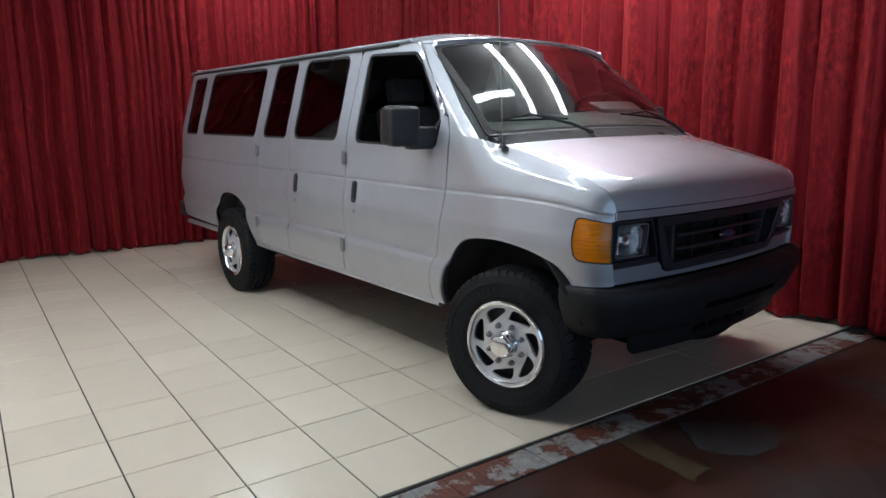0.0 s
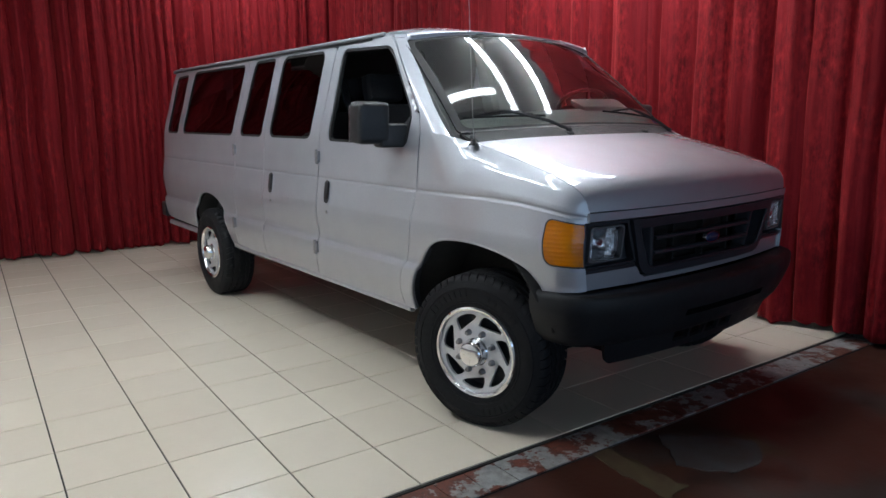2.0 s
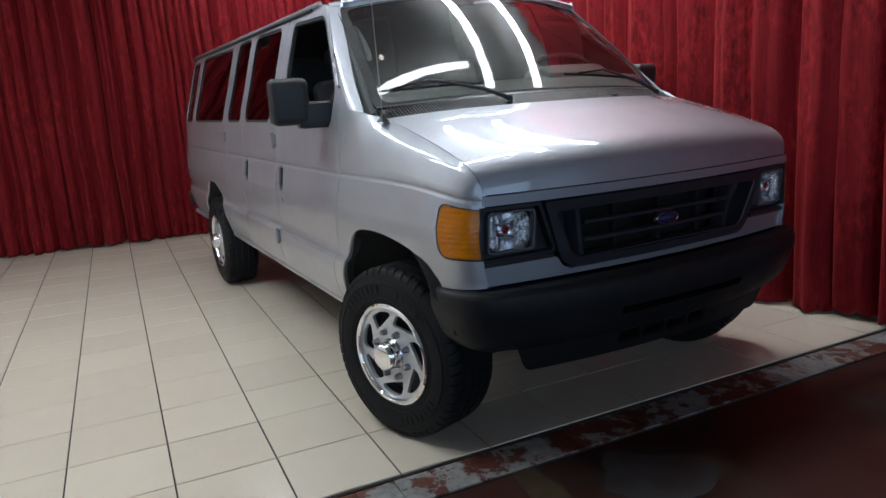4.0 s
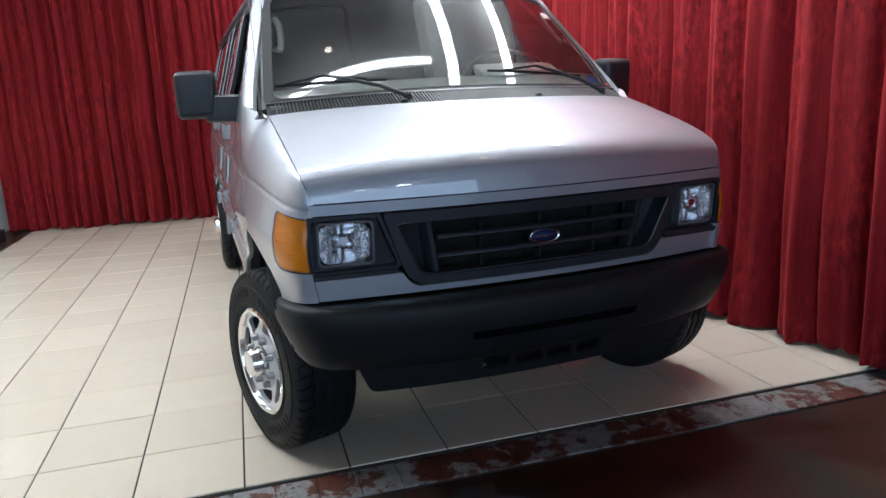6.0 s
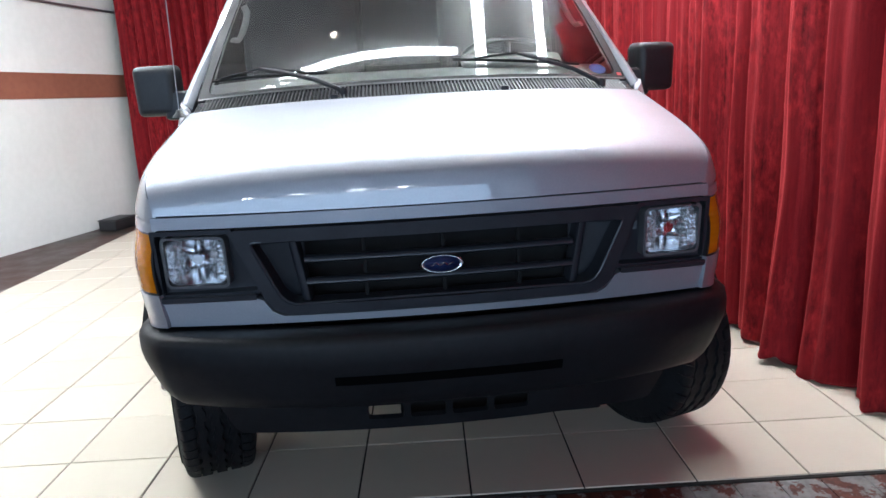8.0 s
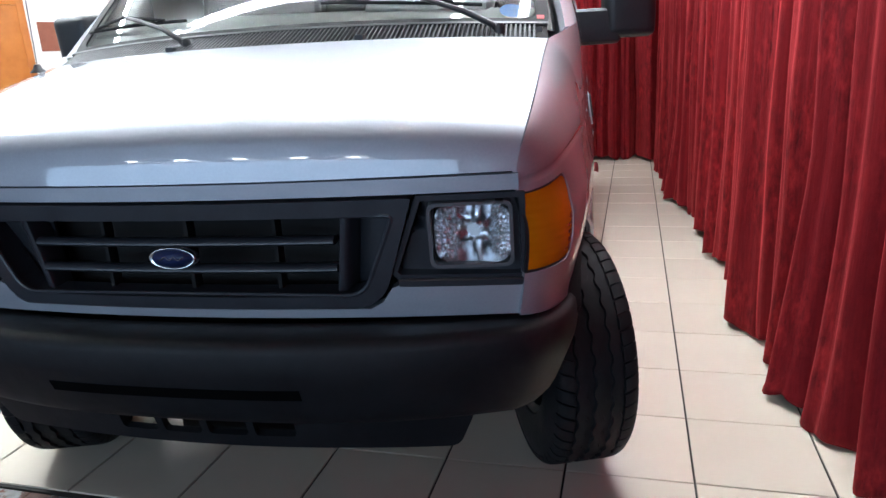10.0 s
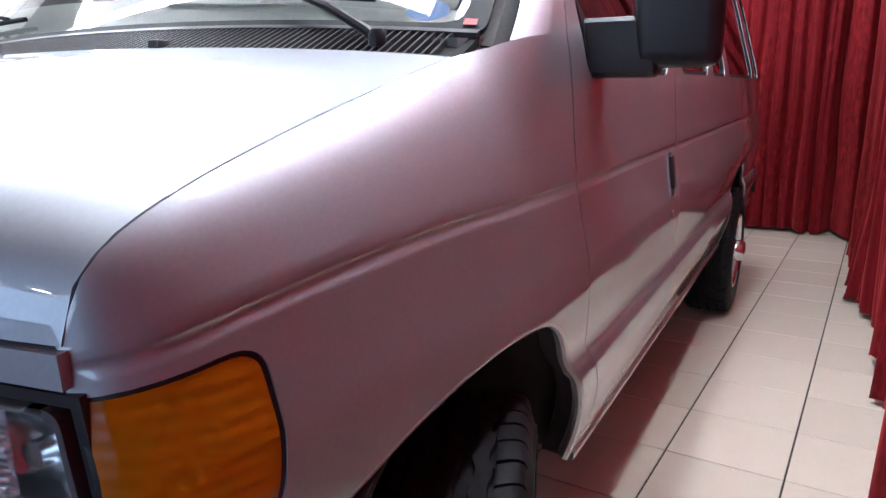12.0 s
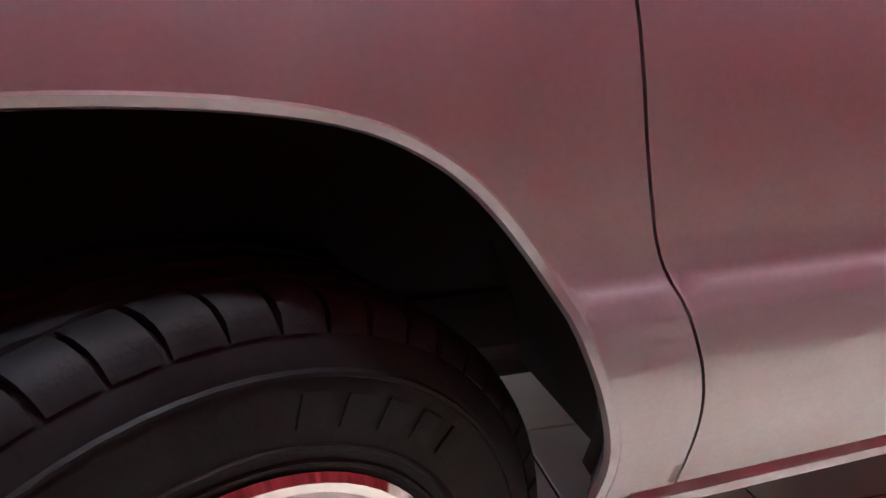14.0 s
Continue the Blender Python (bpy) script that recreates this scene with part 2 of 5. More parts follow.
HOLE = mat("dark_window", (0.02, 0.018, 0.02), 0.2)
FIXTURE = mat("white_enamel", (0.8, 0.8, 0.8), 0.4)
GLOW = glow("fluorescent_diffuser", (0.89, 0.96, 1.0), TUBE_POWER)
BULB = glow("warm_bulb", (1.0, 0.80, 0.55), 30.0)
PAPER = grain("sticker_paper", (0.75, 0.76, 0.74), (0.6, 0.62, 0.62), 0.6, 120)
STICKER = mat("blue_sticker", (0.02, 0.10, 0.32), 0.5)
BRICKRED = mat("red_tag", (0.5, 0.06, 0.06), 0.5)

# ---------------------------------------------------------------- mesh helpers
def mesh_ob(name, verts, faces, material, parent=None, smooth=False, label="", m=None, normals=None):
    me = bpy.data.meshes.new(name)
    me.from_pydata([tuple(v) for v in verts], [], faces)
    me.materials.append(material)
    if smooth or normals is not None:
        me.shade_smooth()
    me.validate()
    if normals is not None:
        me.normals_split_custom_set(normals)
    ob = new(name, me)
    if parent is not None:
        ob.parent = parent
    if m is not None:
        ob.matrix_local = m
    if label:
        ob["label"] = label
    return ob


def part(name, bm, material, parent, label="", smooth=True, angle=35, m=None):
    me = bpy.data.meshes.new(name)
    bmesh.ops.recalc_face_normals(bm, faces=bm.faces)
    bm.to_mesh(me)
    bm.free()
    me.materials.append(material)
    if smooth:
        me.shade_smooth()
        me.set_sharp_from_angle(angle=radians(angle))
    ob = new(name, me)
    ob.parent = parent
    if m is not None:
        ob.matrix_local = m
    if label:
        ob["label"] = label
    return ob


def add_box(bm, x0, x1, y0, y1, z0, z1, bevel=0.0, m=None, seg=2):
    r = bmesh.ops.create_cube(bm, size=1.0)
    vs = r["verts"]
    for v in vs:
        v.co = Vector(((x0 + x1) / 2 + v.co.x * (x1 - x0), (y0 + y1) / 2 + v.co.y * (y1 - y0), (z0 + z1) / 2 + v.co.z * (z1 - z0)))
    if bevel:
        es = list({e for v in vs for e in v.link_edges})
        r2 = bmesh.ops.bevel(bm, geom=es, offset=bevel, segments=seg, affect="EDGES", profile=0.6)
        vs = list({v for f in r2["faces"] for v in f.verts} | {v for v in vs if v.is_valid})
    if m is not None:
        bmesh.ops.transform(bm, matrix=m, verts=[v for v in vs if v.is_valid])
    return vs


def box_bm(x0, x1, y0, y1, z0, z1, bevel=0.0, seg=2):
    bm = bmesh.new()
    add_box(bm, x0, x1, y0, y1, z0, z1, bevel, seg=seg)
    return bm


def thing_box(name, dims, material, label, category, kind="", bevel=0.0, m=None, group=""):
    x0, x1, y0, y1, z0, z1 = dims
    ob = part(name, box_bm(x0, x1, y0, y1, z0, z1, bevel), material, None, smooth=bevel > 0)
    if m is not None:
        ob.matrix_world = m
    return tagged(ob, label, category, group, kind)


def lathe(bm, profile, seg=48, axis="y", closed=True):
    """profile: (radius, along axis) pairs; turned about the axis."""
    rings = []
    for k in range(seg):
        a = 2 * math.pi * k / seg
        ca, sa = math.cos(a), math.sin(a)
        rings.append([bm.verts.new((r * ca, h, r * sa) if axis == "y" else (r * ca, r * sa, h)) for r, h in profile])
    n = len(profile)
    for k in range(seg):
        p, q = rings[k], rings[(k + 1) % seg]
        for j in range(n if closed else n - 1):
            j2 = (j + 1) % n
            bm.faces.new((p[j], p[j2], q[j2], q[j]))
    return bm


def tube(bm, pts, r, seg=8, taper=None):
    """A round bar along points."""
    pts = [Vector(p) for p in pts]
    rings = []
    side = None
    for k, p in enumerate(pts):
        d = (pts[min(k + 1, len(pts) - 1)] - pts[max(k - 1, 0)]).normalized()
        if side is None:
            side = d.cross(Vector((0, 0, 1)))
            if side.length < 0.1:
                side = d.cross(Vector((1, 0, 0)))
        side = (side - d * side.dot(d)).normalized()
        up = d.cross(side)
        rr = r if taper is None else r + (taper - r) * k / (len(pts) - 1)
        rings.append([bm.verts.new(p + rr * (math.cos(2 * math.pi * i / seg) * side + math.sin(2 * math.pi * i / seg) * up)) for i in range(seg)])
    for a, b in zip(rings, rings[1:]):
        for i in range(seg):
            bm.faces.new((a[i], a[(i + 1) % seg], b[(i + 1) % seg], b[i]))
    bm.faces.new(rings[0][::-1])
    bm.faces.new(rings[-1])
    return bm


def pchip(xs, ys):
    """A monotone smooth curve through the points, as a function."""
    xs, ys = np.array(xs, float), np.array(ys, float)
    h = np.diff(xs)
    d = np.diff(ys) / h
    s = np.zeros(len(xs))
    for k in range(1, len(xs) - 1):
        if d[k - 1] * d[k] > 0:
            w1, w2 = 2 * h[k] + h[k - 1], h[k] + 2 * h[k - 1]
            s[k] = (w1 + w2) / (w1 / d[k - 1] + w2 / d[k])
    s[0], s[-1] = d[0], d[-1]

    def f(x):
        x = np.clip(x, xs[0], xs[-1])
        k = np.clip(np.searchsorted(xs, x) - 1, 0, len(xs) - 2)
        t = (x - xs[k]) / h[k]
        return ys[k] * (1 + 2 * t) * (1 - t) ** 2 + s[k] * h[k] * t * (1 - t) ** 2 + ys[k + 1] * t * t * (3 - 2 * t) + s[k + 1] * h[k] * t * t * (t - 1)
    return f


def rounded(poly, radii, n=6):
    """The outline with its corners rounded."""
    out = []
    m = len(poly)
    if not hasattr(radii, "__len__"):
        radii = [radii] * m
    for k in range(m):
        p, a, b = Vector(poly[k]), Vector(poly[k - 1]), Vector(poly[(k + 1) % m])
        u, v = a - p, b - p
        r = min(radii[k], u.length * 0.49, v.length * 0.49)
        if r <= 1e-5:
            out.append(tuple(p))
            continue
        u.normalize(), v.normalize()
        p0, p2 = p + u * r, p + v * r
        for i in range(n + 1):
            t = i / n
            q = p0 * (1 - t) ** 2 + p * 2 * t * (1 - t) + p2 * t * t
            out.append(tuple(q))
    return out


def resample(poly, step):
    out = []
    for k, p in enumerate(poly):
        a, b = np.array(p), np.array(poly[(k + 1) % len(poly)])
        n = max(1, int(round(np.linalg.norm(b - a) / step)))
        out += [tuple(a + (b - a) * i / n) for i in range(n)]
    return out


def inside(px, py, poly):
    q = np.array(poly)
    x0, y0 = q[:, 0], q[:, 1]
    x1, y1 = np.roll(x0, -1), np.roll(y0, -1)
    c = np.zeros(px.shape, bool)
    for a, b, d, e in zip(x0, y0, x1, y1):
        if b != e:
            c ^= ((b > py) != (e > py)) & (px < (d - a) * (py - b) / (e - b) + a)
    return c


def clearance(px, py, poly):
    q = np.array(poly)
    best = np.full(px.shape, 1e9)
    for a, b in zip(q, np.roll(q, -1, axis=0)):
        d = b - a
        t = np.clip(((px - a[0]) * d[0] + (py - a[1]) * d[1]) / max(d @ d, 1e-12), 0, 1)
        best = np.minimum(best, np.hypot(px - a[0] - t * d[0], py - a[1] - t * d[1]))
    return best


from mathutils import geometry


def panel(name, outline, fmap, material, parent, holes=(), step=0.04, depth=0.02, away=None, label="", push=0.0, rows=()):
    """A sheet cut to an outline in a flat plan and laid on a curved form by fmap(s, v), with turned-in edges.
    away: a point that its outer face looks away from."""
    loops = [resample(outline, step)] + [resample(h, step * 0.6) for h in holes]
    pts, edges, n0 = [], [], 0
    for lp in loops:
        pts += lp
        edges += [(n0 + k, n0 + (k + 1) % len(lp)) for k in range(len(lp))]
        n0 += len(lp)
    o = np.array(loops[0])
    gx, gy = np.meshgrid(np.arange(o[:, 0].min() + step / 2, o[:, 0].max(), step), np.arange(o[:, 1].min() + step / 2, o[:, 1].max(), step))
    gx, gy = gx.ravel(), gy.ravel()
    if len(rows):                              # finer rows along the pressed creases
        near = np.min(np.abs(gy[:, None] - np.array(rows)[None, :]), axis=1) > step * 0.3
        rx = np.arange(o[:, 0].min() + step / 4, o[:, 0].max(), step)
        ex, ey = np.meshgrid(rx, np.array(rows))
        gx, gy = np.concatenate([gx[near], ex.ravel()]), np.concatenate([gy[near], ey.ravel()])
    ok = inside(gx, gy, loops[0]) & (clearance(gx, gy, loops[0]) > step * 0.2)
    for h in loops[1:]:
        ok &= ~inside(gx, gy, h) & (clearance(gx, gy, h) > step * 0.2)
    pts += list(zip(gx[ok], gy[ok]))
    co, _, tri, *_ = geometry.delaunay_2d_cdt([Vector(p) for p in pts], edges, [], 0, 1e-6)
    co = np.array([tuple(c) for c in co])
    tri = np.array([t for t in tri if len(t) == 3])
    mid = co[tri].mean(axis=1)
    keep = inside(mid[:, 0], mid[:, 1], loops[0])
    for h in loops[1:]:
        keep &= ~inside(mid[:, 0], mid[:, 1], h)
    tri = tri[keep]
    e = 1e-4
    P, N = [], []
    centre = np.array(away if away is not None else (0, 0, 0), float)
    for s, v in co:
        p = np.array(fmap(s, v))
        a = np.array(fmap(s + e, v)) - np.array(fmap(s - e, v))
        b = np.array(fmap(s, v + e)) - np.array(fmap(s, v - e))
        n = np.cross(a, b)
        n = n / max(np.linalg.norm(n), 1e-12)
        P.append(p), N.append(n)
    P, N = np.array(P), np.array(N)
    if away is not None:
        flip = np.sign(((P - centre) * N).sum(axis=1).sum())
        N *= flip if flip != 0 else 1
    P = P + push * N
    verts, faces, norm = [tuple(p) for p in P], [], []
    for t in tri:
        g = np.cross(P[t[1]] - P[t[0]], P[t[2]] - P[t[0]])
        if g @ (N[t[0]] + N[t[1]] + N[t[2]]) < 0:
            t = t[::-1]
        faces.append(tuple(int(k) for k in t))
        norm += [tuple(N[k]) for k in t]
    # turned-in edges
    use = {}
    for f in faces:
        for k in range(3):
            use[(f[k], f[(k + 1) % 3])] = 1
    rim = [ab for ab in use if (ab[1], ab[0]) not in use]
    top, low = {}, {}
    for a, b in rim:
        for k in (a, b):
            if k not in low:
                top[k] = k
                low[k] = len(verts)
                verts.append(tuple(P[k] - N[k] * depth))
    for a, b in rim:
        f = (top[b], top[a], low[a], low[b])
        faces.append(f)
        q = np.cross(P[a] - P[b], -N[a])
        q = q / max(np.linalg.norm(q), 1e-9)
        norm += [tuple(q)] * 4
    return mesh_ob(name, verts, faces, material, parent, True, label, normals=norm)


def sweep(path, section, caps=True):
    """A section of (out, z) pairs carried along a plan path of (x, y); out is to the right of the way."""
    bm = bmesh.new()
    path = [Vector(p) for p in path]
    rows = []
    for k, p in enumerate(path):
        d = (path[min(k + 1, len(path) - 1)] - path[max(k - 1, 0)]).normalized()
        nrm = Vector((d.y, -d.x))
        rows.append([bm.verts.new((p.x + nrm.x * o, p.y + nrm.y * o, z)) for o, z in section])
    n = len(section)
    for a, b in zip(rows, rows[1:]):
        for j in range(n):
            bm.faces.new((a[j], a[(j + 1) % n], b[(j + 1) % n], b[j]))
    if caps:
        bm.faces.new(rows[0])
        bm.faces.new(rows[-1][::-1])
    return bm


def empty(name, m=None):
    ob = new(name)
    ob.empty_display_size = 0.1
    if m is not None:
        ob.matrix_world = m
    return ob


# ---------------------------------------------------------------- the room
TILT = radians(-3.5)                       # the tiles lie slightly askew to the van
TILE_SIZE = 0.402
ORIGIN = Vector((-0.105, -1.504))
UX, UY = Vector((math.cos(TILT), math.sin(TILT))), Vector((-math.sin(TILT), math.cos(TILT)))


def grid_xy(i, j):
    return ORIGIN + UX * (i * TILE_SIZE) + UY * (j * TILE_SIZE)


def slab(name, corners, z0, z1, material, label, category):
    """A flat slab over a plan outline."""
    n = len(corners)
    v = [(x, y, z0) for x, y in corners] + [(x, y, z1) for x, y in corners]
    f = [tuple(range(n))[::-1], tuple(range(n, 2 * n))] + [(k, (k + 1) % n, n + (k + 1) % n, n + k) for k in range(n)]
    return tagged(mesh_ob(name, v, f, material), label, category, kind="structure")


def build_room():
    edge = 1.03
    a, b, c, d = grid_xy(edge, -5), grid_xy(edge, 12), grid_xy(-18.5, 12), grid_xy(-18.5, -5)
    floor = slab("floor", [a, b, c, d], -0.06, -0.006, GROUT, "raised floor of cream ceramic tiles with dark grout joints", "floor")
    e, f = grid_xy(edge - 0.012, -5), grid_xy(edge - 0.012, 12)
    g, h = grid_xy(edge + 0.47, 12), grid_xy(edge + 0.47, -5)
    trim = slab("trim", [e, f, g, h], -0.05, -0.016, GROUT, "worn border strip of small tiles with peeling grey and red paint", "floor border")
    slab("ground", [grid_xy(edge + 0.40, -30), grid_xy(edge + 0.40, 14), (14, 8), (14, -14)], -0.10, -0.022, WORN,
         "worn red-brown painted concrete floor with stains", "floor")
    slab("ground_2", [grid_xy(edge + 0.47, -30), grid_xy(edge + 0.47, -5.01), grid_xy(-22, -5.01), grid_xy(-22, -30)], -0.10, -0.02, WORN,
         "worn red-brown painted concrete floor with stains", "floor")
    marks = (([(0.62, -0.36), (0.80, -0.16), (0.93, -0.07), (1.06, -0.22), (1.04, -0.43), (0.85, -0.55)], GREYMARK, "faded blue-grey paint patch on the brown floor"),
             ([(0.52, -0.75), (0.555, -0.65), (0.97, -0.68), (0.99, -0.82), (0.75, -0.80)], OLIVEMARK, "worn olive paint stripe on the brown floor"))
    rm = random.Random(9)
    for poly, m, text in marks:
        pts = [(x + rm.uniform(-0.012, 0.012), y + rm.uniform(-0.012, 0.012)) for x, y in resample(poly, 0.05)]
        tagged(slab("floor_mark", pts, -0.0215, -0.0185, m, text, "floor mark"), kind="structure")
    # tiles, as pieces of the floor
    w, h = TILE_SIZE / 2 - 0.0029, TILE_SIZE / 2 - 0.0034      # the joints along the van are the wider ones
    t, cc = 0.012, 0.0015
    tv = [(-w, -h, -t), (w, -h, -t), (w, h, -t), (-w, h, -t), (-w, -h, -cc), (w, -h, -cc), (w, h, -cc), (-w, h, -cc),
          (-w + cc, -h + cc, 0), (w - cc, -h + cc, 0), (w - cc, h - cc, 0), (-w + cc, h - cc, 0)]
    tf = [(8, 9, 10, 11)] + [(k, (k + 1) % 4, 4 + (k + 1) % 4, 4 + k) for k in range(4)] + [(4 + k, 4 + (k + 1) % 4, 8 + (k + 1) % 4, 8 + k) for k in range(4)]
    me = bpy.data.meshes.new("tile")
    me.from_pydata(tv, [], tf)
    me.materials.append(TILE)
    rnd = random.Random(4)
    rest = []
    for i in range(-18, 1):
        for j in range(-5, 11):
            p = grid_xy(i + 0.5, j + 0.5)
            spin = pose(p.x, p.y, rnd.uniform(-0.0006, 0.0006), rnd.uniform(-0.08, 0.08), rnd.uniform(-0.08, 0.08), math.degrees(TILT) + 180 * rnd.randrange(2))
            if -17 <= i and j <= 8:
                ob = new("tile", me)
                ob.parent = floor
                ob.matrix_local = spin
            else:
                rest.append(spin)
    rv, rf = [], []
    for m in rest:
        n0 = len(rv)
        rv += [tuple(m @ Vector(v)) for v in tv]
        rf += [tuple(n0 + k for k in f) for f in tf]
    tagged(mesh_ob("far_tile", rv, rf, TILE, floor), kind="stuff")
    # small painted tiles of the border
    w, h = 0.5 * 0.455 * TILE_SIZE, 0.5 * 0.386 * TILE_SIZE - 0.0018
    bv = [(x * (w - d), y * (h - d), z) for d, z in ((0, -0.008), (0, -0.0012), (0.0014, 0)) for x, y in ((-1, -1), (1, -1), (1, 1), (-1, 1))]
    me = bpy.data.meshes.new("border_tile")
    me.from_pydata(bv, [], [tuple(q for q in f) for f in tf])
    me.materials.append(PEEL)
    for k in range(44):
        p = grid_xy(edge + 0.008 + 0.23, -4.9 + 0.19 + 0.386 * k)
        ob = new("border_tile", me)
        ob.parent = trim
        ob.matrix_local = pose(p.x, p.y, -0.0095 + rnd.uniform(-0.0008, 0.0004), rnd.uniform(-0.15, 0.15), rnd.uniform(-0.15, 0.15), math.degrees(TILT))

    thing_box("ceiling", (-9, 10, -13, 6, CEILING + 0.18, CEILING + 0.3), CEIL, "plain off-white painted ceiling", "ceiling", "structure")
    thing_box("wall_north", (-9.0, 10, 2.5, 2.7, -0.1, CEILING + 0.18), GREY, "plain off-white wall behind the red curtain", "wall", "structure")
    thing_box("wall_west", (-7.6, -7.4, -4.2, 2.49, -0.1, CEILING + 0.18), GREY, "plain off-white wall behind the red curtain", "wall", "structure")
    # Unseen end wall; its wide window and blue area lamp are added front fill.
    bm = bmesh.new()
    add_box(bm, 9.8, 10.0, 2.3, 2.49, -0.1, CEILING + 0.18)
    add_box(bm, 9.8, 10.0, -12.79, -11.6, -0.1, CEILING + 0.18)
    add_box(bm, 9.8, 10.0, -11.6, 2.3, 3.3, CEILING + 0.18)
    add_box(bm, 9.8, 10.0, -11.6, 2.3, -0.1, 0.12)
    tagged(part("wall_east", bm, WHITE, None, smooth=False), "unseen off-white end wall with an added wide opening for fill light", "wall", kind="structure")
    win = tagged(empty("window_1", pose(9.9, -4.65, 0.12)), "added unseen window frame in front of the blue fill lamp", "window", kind="structure")
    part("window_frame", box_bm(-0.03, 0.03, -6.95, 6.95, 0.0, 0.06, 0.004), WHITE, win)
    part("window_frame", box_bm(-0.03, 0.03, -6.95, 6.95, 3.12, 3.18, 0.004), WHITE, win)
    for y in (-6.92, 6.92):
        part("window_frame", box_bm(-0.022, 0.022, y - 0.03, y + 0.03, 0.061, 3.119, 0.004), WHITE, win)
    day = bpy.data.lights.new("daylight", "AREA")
    day.shape, day.size, day.size_y, day.energy, day.color = "RECTANGLE", 13.9, 3.18, FRONT_FILL, (0.50, 0.72, 1.0)
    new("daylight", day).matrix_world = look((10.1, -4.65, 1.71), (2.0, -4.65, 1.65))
    thing_box("wall_south", (-9.0, 9.99, -13.0, -12.8, -0.1, CEILING + 0.18), GREY, "plain off-white side wall", "wall", "structure")
    # the white wall with its brown band, askew to the curtains
    turn = pose(WALL_AT[0], WALL_AT[1], 0, 0, 0, WALL_TURN)
    wall = thing_box("wall_white", (-0.6, 9.0, -0.2, 0, -0.1, CEILING + 0.18), WHITE, "white painted wall with a brown band", "wall", "structure", m=turn)
    band = part("wall_band", box_bm(-0.6, DOOR_S - 0.12, 0.0025, 0.012, 1.57, 1.85, 0.002), BAND, wall, "brown painted band", smooth=False)
    part("wall_band", box_bm(DOOR_S + 0.87, 9.0, 0.0025, 0.012, 1.57, 1.85, 0.002), BAND, wall, "brown painted band", smooth=False)
    for z in (2.62, 2.95):
        part("wall_pipe", tube(bmesh.new(), [(-0.6, 0.03, z), (9, 0.03, z)], 0.014), STEEL, wall, "thin grey conduit")
    # a varnished wooden door with a small dark window
    door = empty("wooden_door", turn @ pose(DOOR_S, 0.0, 0))
    part("frame", frame_bm(0.0, 0.75, 0.0, 2.07, 0.07, 0.05), WOOD, door, "varnished wood frame")
    part("leaf", box_bm(0.07, 0.68, 0.005, 0.04, 0.0, 2.0, 0.004), WOOD, door)
    part("window_frame", frame_bm(0.37, 0.57, 1.0, 1.90, 0.03, 0.06), WOOD, door)
    part("window_pane", box_bm(0.40, 0.54, 0.042, 0.048, 1.03, 1.87), HOLE, door, "dark window pane")
    part("handle", tube(bmesh.new(), [(0.13, 0.04, 1.0), (0.13, 0.09, 1.0), (0.21, 0.09, 1.0)], 0.009), CHROME, door, "metal lever handle")
    tagged(door, "orange varnished wooden door with a small dark window", "door")
    bx = empty("floor_box", turn @ pose(0.75, 0.25, 0))
    part("body", box_bm(-0.2, 0.2, -0.12, 0.12, -0.02, 0.10, 0.015), BLACK, bx)
    part("lid", box_bm(-0.205, 0.205, -0.125, 0.125, 0.10, 0.115, 0.006), BLACK, bx)
    tagged(bx, "low black box on the floor by the white wall", "box")


def frame_bm(x0, x1, z0, z1, w, t):
    """A flat frame standing in the x-z plane."""
    bm = bmesh.new()
    add_box(bm, x0, x0 + w, 0.0, t, z0, z1, 0.004)
    add_box(bm, x1 - w, x1, 0.0, t, z0, z1, 0.004)
    add_box(bm, x0 + w, x1 - w, 0.0, t, z1 - w, z1, 0.004)
    if z0 > 0.2:
        add_box(bm, x0 + w, x1 - w, 0.0, t, z0, z0 + w, 0.004)
    return bm


